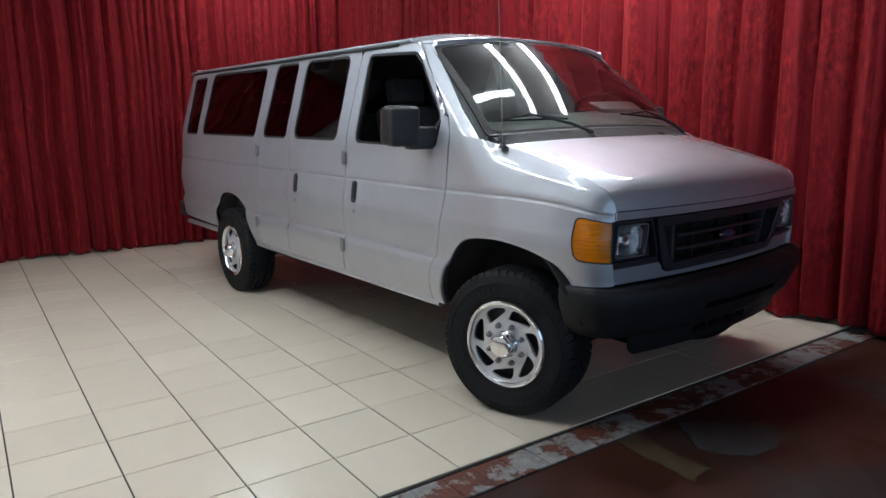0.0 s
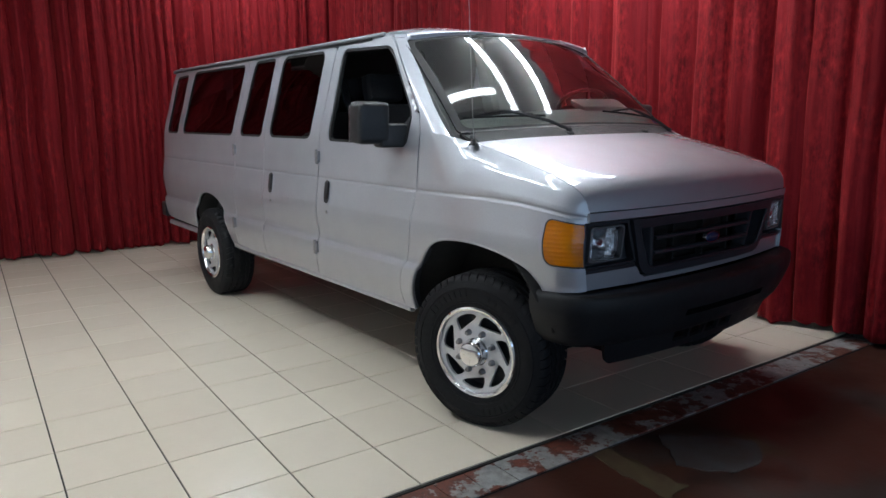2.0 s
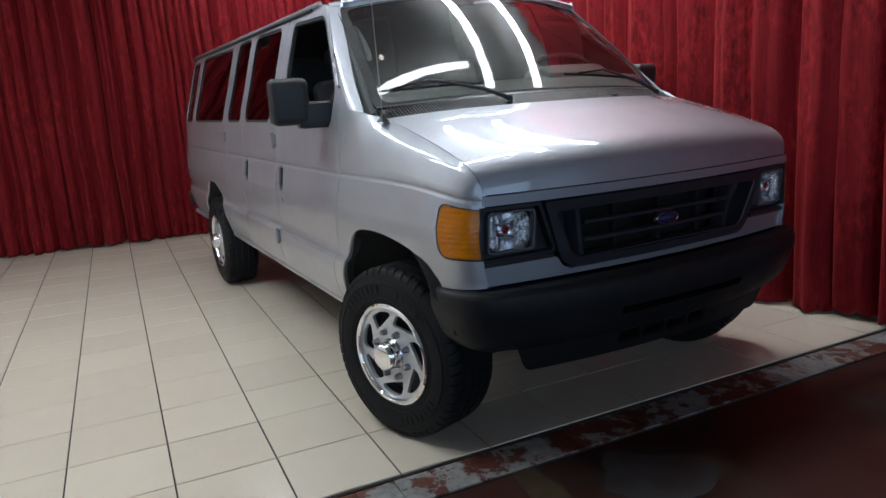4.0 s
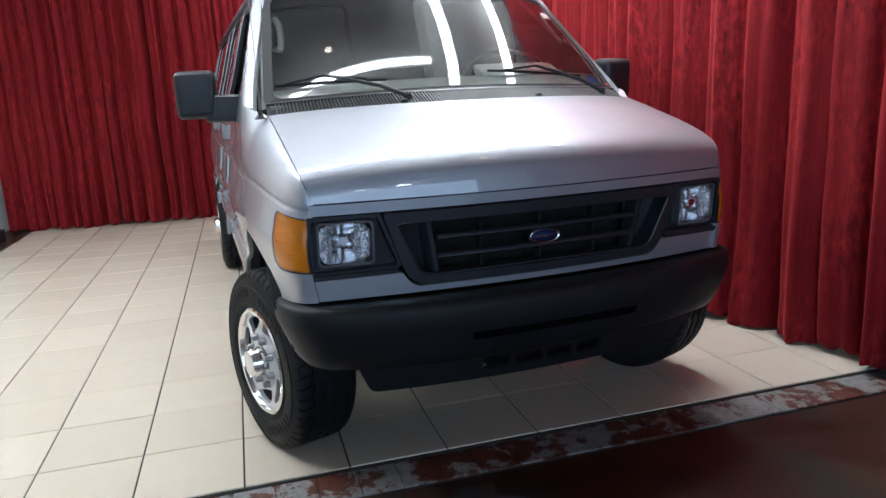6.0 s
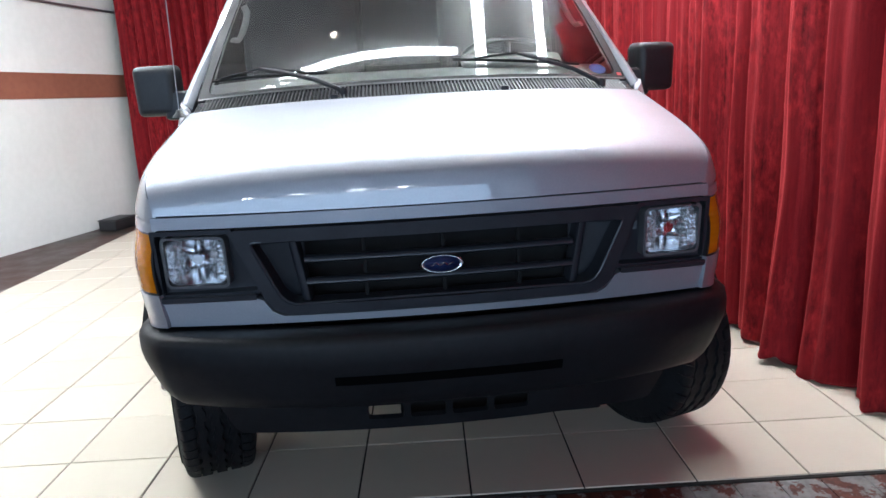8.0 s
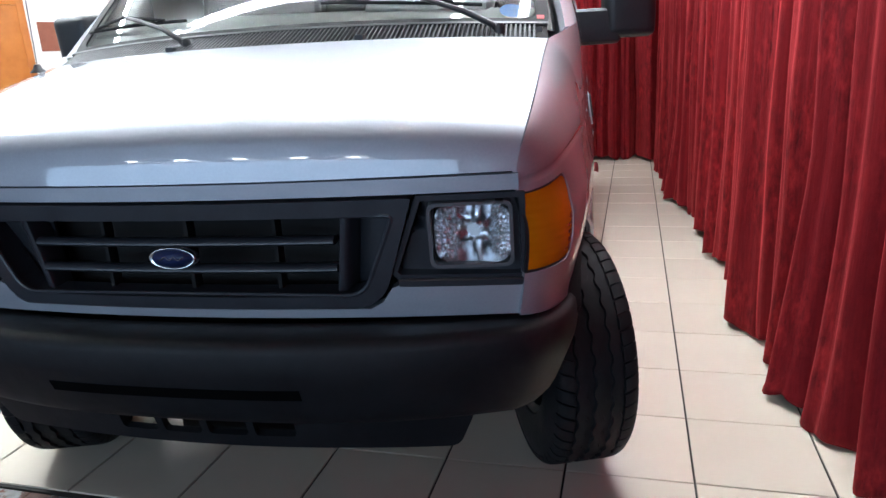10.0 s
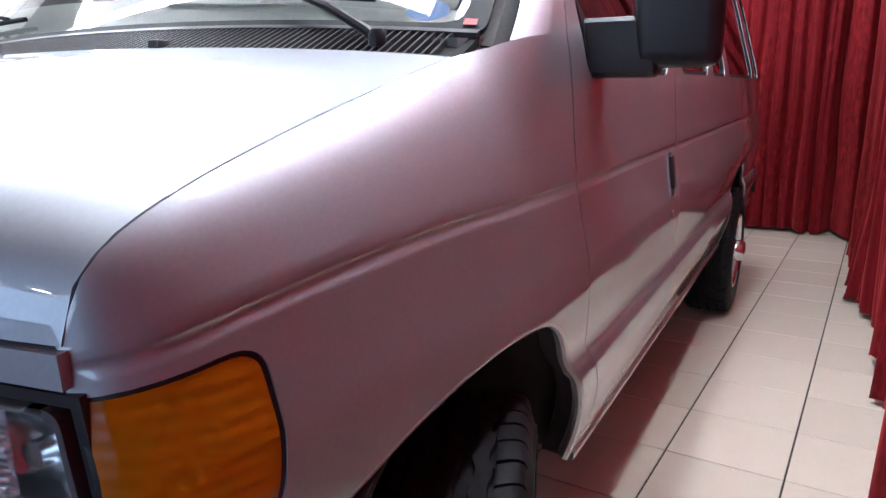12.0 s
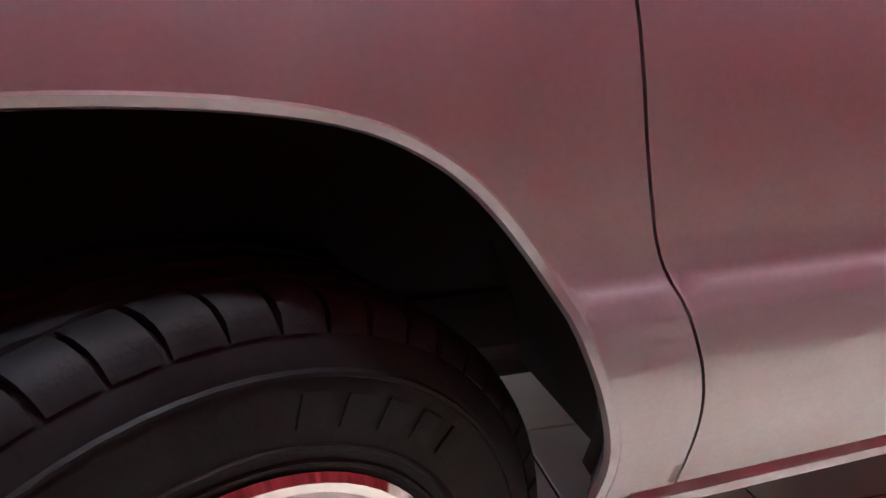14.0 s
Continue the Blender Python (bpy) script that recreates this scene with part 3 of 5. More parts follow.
def curtain(p0, p1, seed, label, depth=0.075, pitch=0.20, top=None, flare=0.06):
    """A hanging curtain from p0 to p1 in plan, with pleats that open towards the hem."""
    rnd = random.Random(seed)
    p0, p1 = Vector(p0), Vector(p1)
    length = (p1 - p0).length
    d = (p1 - p0).normalized()
    nrm = Vector((-d.y, d.x))
    nu, nz = max(12, int(length / 0.014)), 26
    top = CEILING + 0.05 if top is None else top
    ph, phase, amp = 0.0, [], []
    off = rnd.uniform(0, 100)
    for k in range(nu + 1):
        u = k / nu * length
        n = min(1.0, max(0.0, 0.5 + 0.85 * noise.noise((u * 2.1 + off, 3.1, 0))))
        local = pitch * (0.38 + 1.5 * n * n)
        ph += length / nu / local * 2 * math.pi
        phase.append(ph)
        amp.append(depth * (0.30 + 1.15 * n) * (0.35 + 1.3 * (0.5 + 0.5 * noise.noise((u * 1.3 + off, 9.7, 0))) ** 1.6))
    verts, faces = [], []
    for r in range(nz + 1):
        h = (r / nz) ** 1.25
        z = h * top
        for k in range(nu + 1):
            u = k / nu * length
            sway = 0.35 * noise.noise((u * 0.8 + off, z * 0.45, 5.0))
            wave = 1.9 * abs(math.sin(0.5 * (phase[k] + sway * 2.2 + 0.6 * noise.noise((u * 2 + off, z * 0.8, 1.0))))) ** 0.55 - 1.25
            wave += 0.35 * math.sin(phase[k] * 0.43 + 1.3 + sway) + 0.16 * math.sin(phase[k] * 2.37 + 4 * sway + off)
            low = max(0.0, 1 - z / 0.9)
            o = amp[k] * wave * (0.72 + 0.4 * low) + flare * low ** 2 * noise.noise((u * 1.1 + off, 0, 2.0)) + 0.012 * noise.noise((u * 9 + off, z * 1.5, 0)) + 0.006 * noise.noise((u * 26 + off, z * 2.2, 4.0))
            slip = 0.02 * noise.noise((u * 3 + off, z * 1.2, 8.0))
            p = p0 + d * (u + slip) + nrm * o
            zz = z + (0.024 + 0.035 * noise.noise((u * 5 + off, 0.3, 0.0)) + 0.03 * noise.noise((u * 17 + off, 0.9, 0.0)) if r == 0 else 0.0)
            verts.append((p.x, p.y, zz))
    for r in range(nz):
        for k in range(nu):
            a = r * (nu + 1) + k
            faces.append((a, a + 1, a + nu + 2, a + nu + 1))
    ob = mesh_ob("curtain", verts, faces, VELVET, None, True)
    s = ob.modifiers.new("cloth", "SOLIDIFY")
    s.thickness = 0.004
    return tagged(ob, label, "curtain", "red velvet curtains round the showroom")


def build_curtains():
    lab = "floor-length crushed red velvet curtain hanging in pleats"
    back = [(-6.30, 1.80), (-6.38, 0.55), (-6.45, -0.75), (-6.58, -2.1), (-6.77, -3.38)]
    for k in range(4):
        curtain(back[k], back[k + 1], 10 + k, lab + " behind the van", 0.135, 0.19)
    side = [(2.9, 1.86), (1.35, 1.80), (0.18, 1.84), (-1.05, 1.74), (-2.3, 1.80), (-3.6, 1.76), (-4.9, 1.72), (-6.28, 1.76)]
    for k in range(7):
        curtain(side[k], side[k + 1], 30 + k, lab + " along the van's side", 0.085, 0.32, flare=0.14)
    curtain((4.6, 1.80), (2.92, 1.86), 50, lab + " along the van's side", 0.075, 0.23)


def fluorescent(x, y, length, along, z=None, power=None):
    z = CEILING if z is None else z
    ob = empty("ceiling_light", pose(x, y, z, 0, 0, 0 if along == "x" else 90))
    h = length / 2
    part("housing", box_bm(-h, h, -0.014, 0.014, 0.082, 0.10, 0.004), FIXTURE, ob)
    part("hanger", box_bm(-h + 0.2, -h + 0.22, -0.01, 0.01, 0.10, CEILING + 0.18 - z), FIXTURE, ob, smooth=False)
    part("hanger", box_bm(h - 0.22, h - 0.2, -0.01, 0.01, 0.10, CEILING + 0.18 - z), FIXTURE, ob, smooth=False)
    bm = bmesh.new()
    rows = []
    for q in np.linspace(0, 2 * math.pi, 16, endpoint=False):
        rows.append([bm.verts.new((s * (h - 0.02), 0.056 * math.cos(q), 0.033 - 0.047 * math.sin(q))) for s in (-1, 1)])
    for r1, r2 in zip(rows, rows[1:] + rows[:1]):
        bm.faces.new((r1[0], r1[1], r2[1], r2[0]))
    bm.faces.new([r[0] for r in rows]), bm.faces.new([r[1] for r in rows][::-1])
    part("diffuser", bm, GLOW, ob, "glowing white diffuser")
    for s in (-1, 1):
        part("socket", box_bm(s * h - 0.02, s * h + 0.02, -0.057, 0.057, -0.016, 0.082, 0.004), FIXTURE, ob)
    return tagged(ob, "white fluorescent ceiling light with a glowing diffuser", "ceiling light", "fluorescent ceiling lights")


def bulb(x, y, z):
    ob = empty("ceiling_bulb", pose(x, y, z))
    bm = bmesh.new()
    bmesh.ops.create_uvsphere(bm, u_segments=16, v_segments=10, radius=0.035)
    part("bulb", bm, BULB, ob, "warm lit bulb")
    bm = bmesh.new()
    lathe(bm, [(0.02, 0.03), (0.03, 0.05), (0.05, 0.09), (0.0, 0.09)], 20, "z", False)
    part("holder", bm, FIXTURE, ob)
    part("cord", tube(bmesh.new(), [(0, 0, 0.08), (0, 0, CEILING + 0.18 - z)], 0.004, 6), BLACK, ob)
    return tagged(ob, "warm lit bulb hanging in a white holder", "light bulb", "ceiling bulbs")


def build_lights():
    for row in LIGHT_ROWS:
        fluorescent(*row)
    for b in BULBS:
        bulb(*b)

# ---------------------------------------------------------------- the van: its form
# x ahead of the front axle, y to the van's left, z up from the floor
_PLAN = [(-4.90, 0.93), (-4.86, 0.97), (-4.74, 0.99), (-4.45, 1.0), (-0.6, 1.0), (-0.2, 0.994), (0.05, 0.984), (0.25, 0.967), (0.38, 0.946), (0.46, 0.924), (0.507, 0.897), (0.533, 0.870), (0.546, 0.843)]
_S = [_PLAN[0][0]]
for _a, _b in zip(_PLAN, _PLAN[1:]):
    _S.append(_S[-1] + math.hypot(_b[0] - _a[0], _b[1] - _a[1]))
_SH = -0.6 - _S[4]
_S = [s + _SH for s in _S]                 # s equals x on the straight side
plan_x, plan_w = pchip(_S, [p[0] for p in _PLAN]), pchip(_S, [p[1] for p in _PLAN])
S_END, S_REAR = _S[-1], _S[0]
# half width of the body by height, less one
side_w = pchip([0.40, 0.46, 0.52, 0.60, 0.655, 0.69, 0.712, 0.734, 0.750, 0.80, 0.86, 0.915, 0.95, 0.98, 1.02, 1.06, 1.09, 1.105, 1.114, 1.120, 1.126, 1.135, 1.16, 1.36, 1.60, 1.92, 1.97],
               [-0.064, -0.048, -0.028, -0.007, 0.0, 0.0, -0.006, -0.018, -0.0185, -0.011, -0.004, 0.0, -0.0010, -0.0050, -0.0110, -0.0165, -0.0205, -0.0228, -0.0268, -0.0268, -0.0250, -0.0248, -0.028, -0.046, -0.110, -0.205, -0.225])
crease_z = pchip([-5, 0.0, 0.15, 0.30, 0.42, 0.50, 0.56, 0.62, 0.75], [1.121, 1.120, 1.116, 1.105, 1.088, 1.072, 1.062, 1.055, 1.05])
seam_z = pchip([-0.60, -0.47, -0.30, -0.16, 0.0, 0.10, 0.28, 0.41, 0.48, 0.53, 0.565, S_END], [1.425, 1.415, 1.40, 1.365, 1.327, 1.302, 1.255, 1.215, 1.188, 1.160, 1.125, 1.078])
seam_y = pchip([-0.60, -0.47, -0.30, -0.20, -0.14, 0.0, 0.30, 0.45, 0.53, S_END], [0.945, 0.938, 0.905, 0.880, 0.864, 0.860, 0.857, 0.852, 0.843, 0.826])
TOP = 1.42


def rake(x):
    return 0.010 * max(0.0, -0.5 - x)


def smooth01(t):
    t = min(max(t, 0.0), 1.0)
    return t * t * (3 - 2 * t)


def side_form(sg):
    def f(s, v):
        x, w = float(plan_x(s)), float(plan_w(s))
        z = v + (float(crease_z(s)) - 1.12) * smooth01((v - 0.93) / 0.19)
        return (x, sg * (w + float(side_w(v))), z + rake(x))
    return f


def fender_form(sg):
    low = side_form(sg)

    def f(s, v):
        if v <= 1.135:
            return low(s, v)
        t = (v - 1.135) / (TOP - 1.135)
        x = float(plan_x(s))
        a = low(s, 1.135)
        p0 = Vector((abs(a[1]), a[2]))
        p3 = Vector((min(float(seam_y(s)), p0.x - 0.004), float(seam_z(s)) + rake(x)))
        rise = p3.y - p0.y
        p1 = p0 + Vector((-0.025 * min(1.0, (p0.x - p3.x) / 0.08), 0.52 * rise))
        p2 = p3 + Vector((0.55 * (p0.x - p3.x), -0.20 * rise))
        q = p0 * (1 - t) ** 3 + p1 * 3 * t * (1 - t) ** 2 + p2 * 3 * t * t * (1 - t) + p3 * t ** 3
        k = smooth01((-0.12 - s) / 0.26)             # upright again beside the door
        if k > 0:
            u = low(s, 1.135 + t * (float(seam_z(s)) - 1.135))
            q = q.lerp(Vector((abs(u[1]), u[2])), k)
        return (x, sg * q.x, q.y)
    return f


hood_bow = pchip([-0.2, 0.1, 0.4, S_END], [0.175, 0.14, 0.11, 0.085])
hood_crown = pchip([-0.2, 0.1, 0.40, 0.53, S_END], [0.026, 0.034, 0.034, 0.027, 0.0])


def hood_form(s, a):
    c = 1 - a * a
    c4 = 1 - a ** 4
    return (float(plan_x(s)) + float(hood_bow(s)) * c, a * float(seam_y(s)), float(seam_z(s)) + float(hood_crown(s)) * (0.45 * c + 0.55 * c4))


def front_form(y, z):
    return (0.612 - 0.074 * (y / 0.85) ** 2 + (z - 0.9) * 0.10, y, z)


def screen_form(a, b):
    c = 0.55 * a * a + 0.45 * a ** 4
    bot = Vector((-0.115 - 0.145 * c, 0.862 * a, 1.428 - 0.026 * a * a))
    top = Vector((-0.79 - 0.075 * c, 0.765 * a, 1.985 - 0.070 * a * a))
    p = bot.lerp(top, b) + Vector((0.6, 0, 0.8)) * (0.12 * b * (1 - b) * (1 - 0.5 * a * a))
    return tuple(p)


def roof_form(x, a):
    e = min(1.0, max(0.0, (x + 5.0) / 0.5))
    front = smooth01((x + 1.25) / 0.45)
    w = 0.768 + 0.012
    z0 = 1.957 + rake(x)
    crown = 0.095 * (1 - abs(a) ** 2.6) * (0.55 + 0.45 * e) - 0.055 * front * (1 - abs(a) ** 2.0)
    bulge = -0.035 * front
    return (x + 0.07 * front * (1 - a * a), a * w, z0 + crown + bulge)


ARCH = [(0.392, 0.735), (0.365, 0.775), (0.32, 0.825), (0.25, 0.852), (0.16, 0.879), (0.05, 0.897), (-0.07, 0.905), (-0.19, 0.900), (-0.28, 0.885), (-0.34, 0.857), (-0.39, 0.815),
        (-0.455, 0.733), (-0.490, 0.662), (-0.518, 0.592), (-0.535, 0.53), (-0.532, 0.468)]
DOOR_FRONT = [(-0.622, 0.472), (-0.618, 0.56), (-0.606, 0.622), (-0.580, 0.688), (-0.552, 0.744), (-0.531, 0.80), (-0.512, 0.87), (-0.494, 0.96), (-0.478, 1.05), (-0.468, 1.12)]
REAR_ARCH = [(-3.085, 0.47), (-3.11, 0.58), (-3.165, 0.70), (-3.25, 0.80), (-3.36, 0.852), (-3.50, 0.868), (-3.64, 0.862), (-3.76, 0.82), (-3.85, 0.74), (-3.905, 0.63), (-3.93, 0.51)]


def eased(poly, times=2):
    """The open outline with its corners cut softer."""
    for _ in range(times):
        q = [poly[0]]
        for a, b in zip(poly, poly[1:]):
            q += [(0.75 * a[0] + 0.25 * b[0], 0.75 * a[1] + 0.25 * b[1]), (0.25 * a[0] + 0.75 * b[0], 0.25 * a[1] + 0.75 * b[1])]
        poly = q + [poly[-1]]
    return poly


ARCH, DOOR_FRONT, REAR_ARCH = eased(ARCH), eased(DOOR_FRONT), eased(REAR_ARCH)
GAP = 0.0018
CREASES = [0.655, 0.69, 0.702, 0.712, 0.722, 0.734, 0.742, 0.750, 0.77, 0.80, 0.95, 1.06, 1.09, 1.10, 1.107, 1.112, 1.117, 1.123, 1.128, 1.135, 1.16]


def window_panel(name, corners, radii, form, parent, glass, away, label="", rim=True):
    """A pane with its black rubber surround, let into an opening."""
    hole = rounded(corners, radii)
    if rim:
        inner = shrink(hole, 0.016)
        panel("window_rubber", hole, form, RUBBERSEAL, parent, [inner], 0.05, 0.012, away, push=-0.004)
    return panel(name, shrink(hole, 0.004), form, glass, parent, step=0.10, depth=0.004, away=away, label=label, push=-0.011)


def shrink(poly, d):
    """The outline drawn in by d."""
    q = [Vector(p) for p in poly]
    area = sum(a.x * b.y - b.x * a.y for a, b in zip(q, q[1:] + q[:1]))
    sg = 1 if area > 0 else -1
    out = []
    for k, p in enumerate(q):
        a, b = q[k - 1], q[(k + 1) % len(q)]
        t1, t2 = (p - a), (b - p)
        if t1.length < 1e-7 or t2.length < 1e-7:
            out.append(tuple(p))
            continue
        n1, n2 = Vector((-t1.y, t1.x)).normalized(), Vector((-t2.y, t2.x)).normalized()
        n = (n1 + n2)
        n = n / max(n.length_squared / 2, 0.35)
        out.append(tuple(p + n * (d * sg)))
    return out


def handle_set(form, sg, parent, x, z0, z1):
    """A tall door handle in its recess, with the lock below."""
    w = 0.032
    out = rounded([(x - w, z0), (x + w, z0), (x + w, z1), (x - w, z1)], 0.03)
    panel("handle_cup", out, form, BLACK, parent, step=0.05, depth=0.003, away=(x, 0, 0.9), push=0.0025, label="black door handle cup")
    ring = rounded([(x - w - 0.004, z0 - 0.010), (x + w + 0.004, z0 - 0.010), (x + w + 0.004, z1 + 0.003), (x - w - 0.004, z1 + 0.003)], 0.032)
    panel("handle_surround", ring, form, PAINT, parent, [out], 0.05, 0.004, (x, 0, 0.9), push=0.0035)
    bm = bmesh.new()
    p, q = Vector(form(x + 0.002, z0 + 0.028)), Vector(form(x + 0.002, z1 - 0.010))
    o = Vector((0, sg * 0.007, 0))
    lean = Matrix.Rotation(-math.atan2(q.y - p.y, q.z - p.z), 4, "X")
    add_box(bm, -0.022, 0.022, -0.005, 0.005, -(q - p).length / 2, (q - p).length / 2, 0.0045, Matrix.Translation((p + q) / 2 + o) @ lean, seg=3)
    part("door_handle", bm, BLACK, parent, "black pull handle")
    bm = bmesh.new()
    lathe(bm, [(0.0, 0.004), (0.010, 0.004), (0.012, 0.0), (0.0, 0.0)], 16, "y", False)
    c = Vector(form(x + 0.006, z0 - 0.055))
    part("lock", bm, STEEL, parent, "small steel lock", m=Matrix.Translation(c + Vector((0, sg * 0.001, 0))) @ (Matrix.Identity(4) if sg > 0 else Matrix.Rotation(math.pi, 4, "Z")))


def hinge(form, sg, parent, x, z):
    bm = bmesh.new()
    c = Vector(form(x, z))
    add_box(bm, -0.022, 0.020, -0.004, 0.018, -0.036, 0.036, 0.005, Matrix.Translation(c + Vector((0, 0.0 if sg > 0 else -0.014, 0))))
    tube(bm, [c + Vector((0.0, sg * 0.014, -0.045)), c + Vector((0.0, sg * 0.014, 0.045))], 0.009, 8)
    part("hinge", bm, STEEL, parent, "exposed steel door hinge")


def build_side(van, sg):
    form, fend = side_form(sg), fender_form(sg)
    mid = (-1.0, 0, 0.9)
    # front wing
    lamp_hole = rounded([(S_END, 1.085), (0.401, 1.083), (0.392, 0.94), (0.405, 0.850), (S_END, 0.843)], [0, 0.045, 0.06, 0.08, 0], 7)
    out = [(-0.4655, TOP)] + [(s, TOP) for s in (-0.3, -0.15, 0.0, 0.2, 0.4, 0.55)] + [(S_END, TOP), (S_END, 1.12)] + lamp_hole + [(S_END, 0.742), (0.46, 0.736)] + ARCH + [(-0.560, 0.466), (-0.617, 0.468)] + [(s + GAP, v) for s, v in DOOR_FRONT] + [(-0.463, 1.25), (-0.4615, 1.36)]
    wing = panel("wing", out, fend, PAINT, van, step=0.026, depth=0.028, away=(-0.2, 0, 0.9), label="silver front wing with an open wheel arch", rows=CREASES)
    # the flange turned in behind the arch
    edge = [Vector(fend(s, v)) for s, v in resample(ARCH + ARCH[::-1], 0.03)[:len(resample(ARCH + ARCH[::-1], 0.03)) // 2]]
    bm = bmesh.new()
    rows = []
    for k, p in enumerate(edge):
        d = (edge[min(k + 1, len(edge) - 1)] - edge[max(k - 1, 0)]).normalized()
        o = Vector((d.z, 0, -d.x)) if d.z * (p.x + 0.07) - d.x * (p.z - 0.45) > 0 else Vector((-d.z, 0, d.x))
        rows.append([bm.verts.new(p + Vector((0, -sg * y, 0)) + o * h) for y, h in ((0.012, 0.004), (0.030, 0.010), (0.070, 0.016), (0.074, 0.028), (0.012, 0.024))])
    for a, b in zip(rows, rows[1:]):
        for j in range(5):
            bm.faces.new((a[j], a[(j + 1) % 5], b[(j + 1) % 5], b[j]))
    part("arch_flange", bm, FLANGE, wing, "dark grey inner arch flange")
    rim_path = [fend(s, v) for s, v in resample(ARCH + ARCH[::-1], 0.03)[:len(resample(ARCH + ARCH[::-1], 0.03)) // 2]]
    part("arch_lip", tube(bmesh.new(), [Vector(p) + Vector((0, -sg * 0.010, 0)) for p in rim_path], 0.011, 8), PAINT, wing)
    # corner lamp
    lamp = panel("corner_lamp", shrink(lamp_hole, 0.007), fend, AMBER, van, step=0.018, depth=0.03, away=(0, 0, 0.9), label="amber corner lamp lens", push=-0.002)
    panel("lamp_gasket", lamp_hole, fend, BLACK, lamp, [shrink(lamp_hole, 0.010)], 0.03, 0.02, (0, 0, 0.9), push=-0.003)
    lamp.visible_shadow = False
    panel("lamp_back", shrink(lamp_hole, 0.004), fend, LAMPWHITE, lamp, step=0.04, depth=0.004, away=(0, 0, 0.9), push=-0.032)
    # screen pillar
    pil = [(-0.4665, 1.410), (-0.36, 1.403), (-0.270, 1.392), (-0.45, 1.548), (-0.64, 1.725), (-0.835, 1.90), (-0.86, 1.945), (-0.935, 1.945), (-0.885, 1.90), (-0.66, 1.672), (-0.50, 1.50)]

    def pillar_form(s, v):
        p = form(s, v)
        edge = -0.275 - (v - 1.408) * 1.135          # the screen's edge
        t = max(0.0, min(1.0, 1 - (edge - s) / 0.10))
        return (p[0], p[1] - sg * 0.050 * t * t, p[2])
    panel("windscreen_pillar", pil, pillar_form, PAINT, van, step=0.022, depth=0.03, away=mid, label="silver windscreen pillar")
    # front door
    dw = [(-1.425, 1.345), (-0.572, 1.335), (-0.560, 1.50), (-0.905, 1.885), (-1.45, 1.905)]
    dr = [0.05, 0.05, 0.06, 0.07, 0.05]
    out = [(s - GAP, v) for s, v in DOOR_FRONT] + [(-0.4705, 1.25), (-0.471, 1.41), (-0.505, 1.495), (-0.665, 1.667), (-0.892, 1.90), (-0.938, 1.938), (-1.0, 1.948), (-1.50, 1.948), (-1.535, 1.90), (-1.529, 1.40), (-1.527, 0.78), (-1.540, 0.66), (-1.575, 0.56), (-1.60, 0.473)]
    door = panel("front_door", out, form, PAINT, van, [rounded(dw, dr)], 0.034, 0.022, mid, "silver front door", rows=CREASES)
    if sg > 0:
        window_panel("door_glass", dw, dr, form, door, CLEAR, mid)
    else:                                      # wound down
        hole = rounded(dw, dr)
        panel("window_rubber", hole, form, RUBBERSEAL, door, [shrink(hole, 0.016)], 0.05, 0.02, mid, push=-0.004)
    handle_set(form, sg, door, -1.40, 0.965, 1.105)
    mirror(van, door, form, sg)
    bm = bmesh.new()
    add_box(bm, -1.46, -0.62, -0.03, 0.03, 0.50, 1.33, 0.02, Matrix.Translation((0, sg * 0.925, 0)))
    part("door_lining", bm, CLOTH, door, "dark door lining")
    # sides behind
    wins = [([(-2.295, 1.352), (-1.655, 1.352), (-1.672, 1.912), (-2.305, 1.918)], 0.075), ([(-2.835, 1.352), (-2.415, 1.352), (-2.425, 1.918), (-2.805, 1.918)], 0.06),
            ([(-4.205, 1.352), (-2.975, 1.352), (-2.975, 1.905), (-4.185, 1.912)], 0.07), ([(-4.665, 1.352), (-4.325, 1.352), (-4.335, 1.895), (-4.685, 1.885)], 0.05)]
    low = 0.478
    if sg < 0:
        a = [(-1.5335, 0.78), (-1.5355, 1.40), (-1.5415, 1.90), (-1.58, 1.948), (-2.37, 1.948), (-2.362, 1.40), (-2.358, 0.75), (-2.385, 0.60), (-2.43, low), (-1.607, low), (-1.582, 0.56), (-1.547, 0.66)]
        d1 = panel("side_door", a, form, PAINT, van, [rounded(*wins[0])], 0.036, 0.022, mid, "silver side door, front leaf", rows=CREASES)
        window_panel("door_glass", *wins[0], form, d1, DARK, mid, "dark tinted glass")
        b = [(-2.3645, 0.75), (-2.3685, 1.40), (-2.3765, 1.948), (-2.905, 1.948), (-2.912, 1.40), (-2.912, 0.75), (-2.925, 0.62), (-2.97, low), (-2.437, low), (-2.392, 0.60)]
        d2 = panel("side_door", b, form, PAINT, van, [rounded(*wins[1])], 0.036, 0.022, mid, "silver side door, rear leaf", rows=CREASES)
        window_panel("door_glass", *wins[1], form, d2, DARK, mid, "dark tinted glass")
        handle_set(form, sg, d1, -2.225, 0.965, 1.105)
        hinge(form, sg, d1, -1.538, 1.245), hinge(form, sg, d1, -1.545, 0.672)
        hinge(form, sg, d2, -2.915, 1.245), hinge(form, sg, d2, -2.918, 0.672)
        x0, seam = -2.9185, [(-2.977, low), (-2.9315, 0.62), (-2.9185, 0.75), (-2.9185, 1.40), (-2.911, 1.948)]
        holes = [rounded(*w) for w in wins[2:]]
        panes = wins[2:]
    else:
        seam = [(-1.607, low), (-1.582, 0.56), (-1.547, 0.66), (-1.5335, 0.78), (-1.5355, 1.40), (-1.5415, 1.90), (-1.58, 1.948)]
        holes = [rounded(*w) for w in wins]
        panes = wins
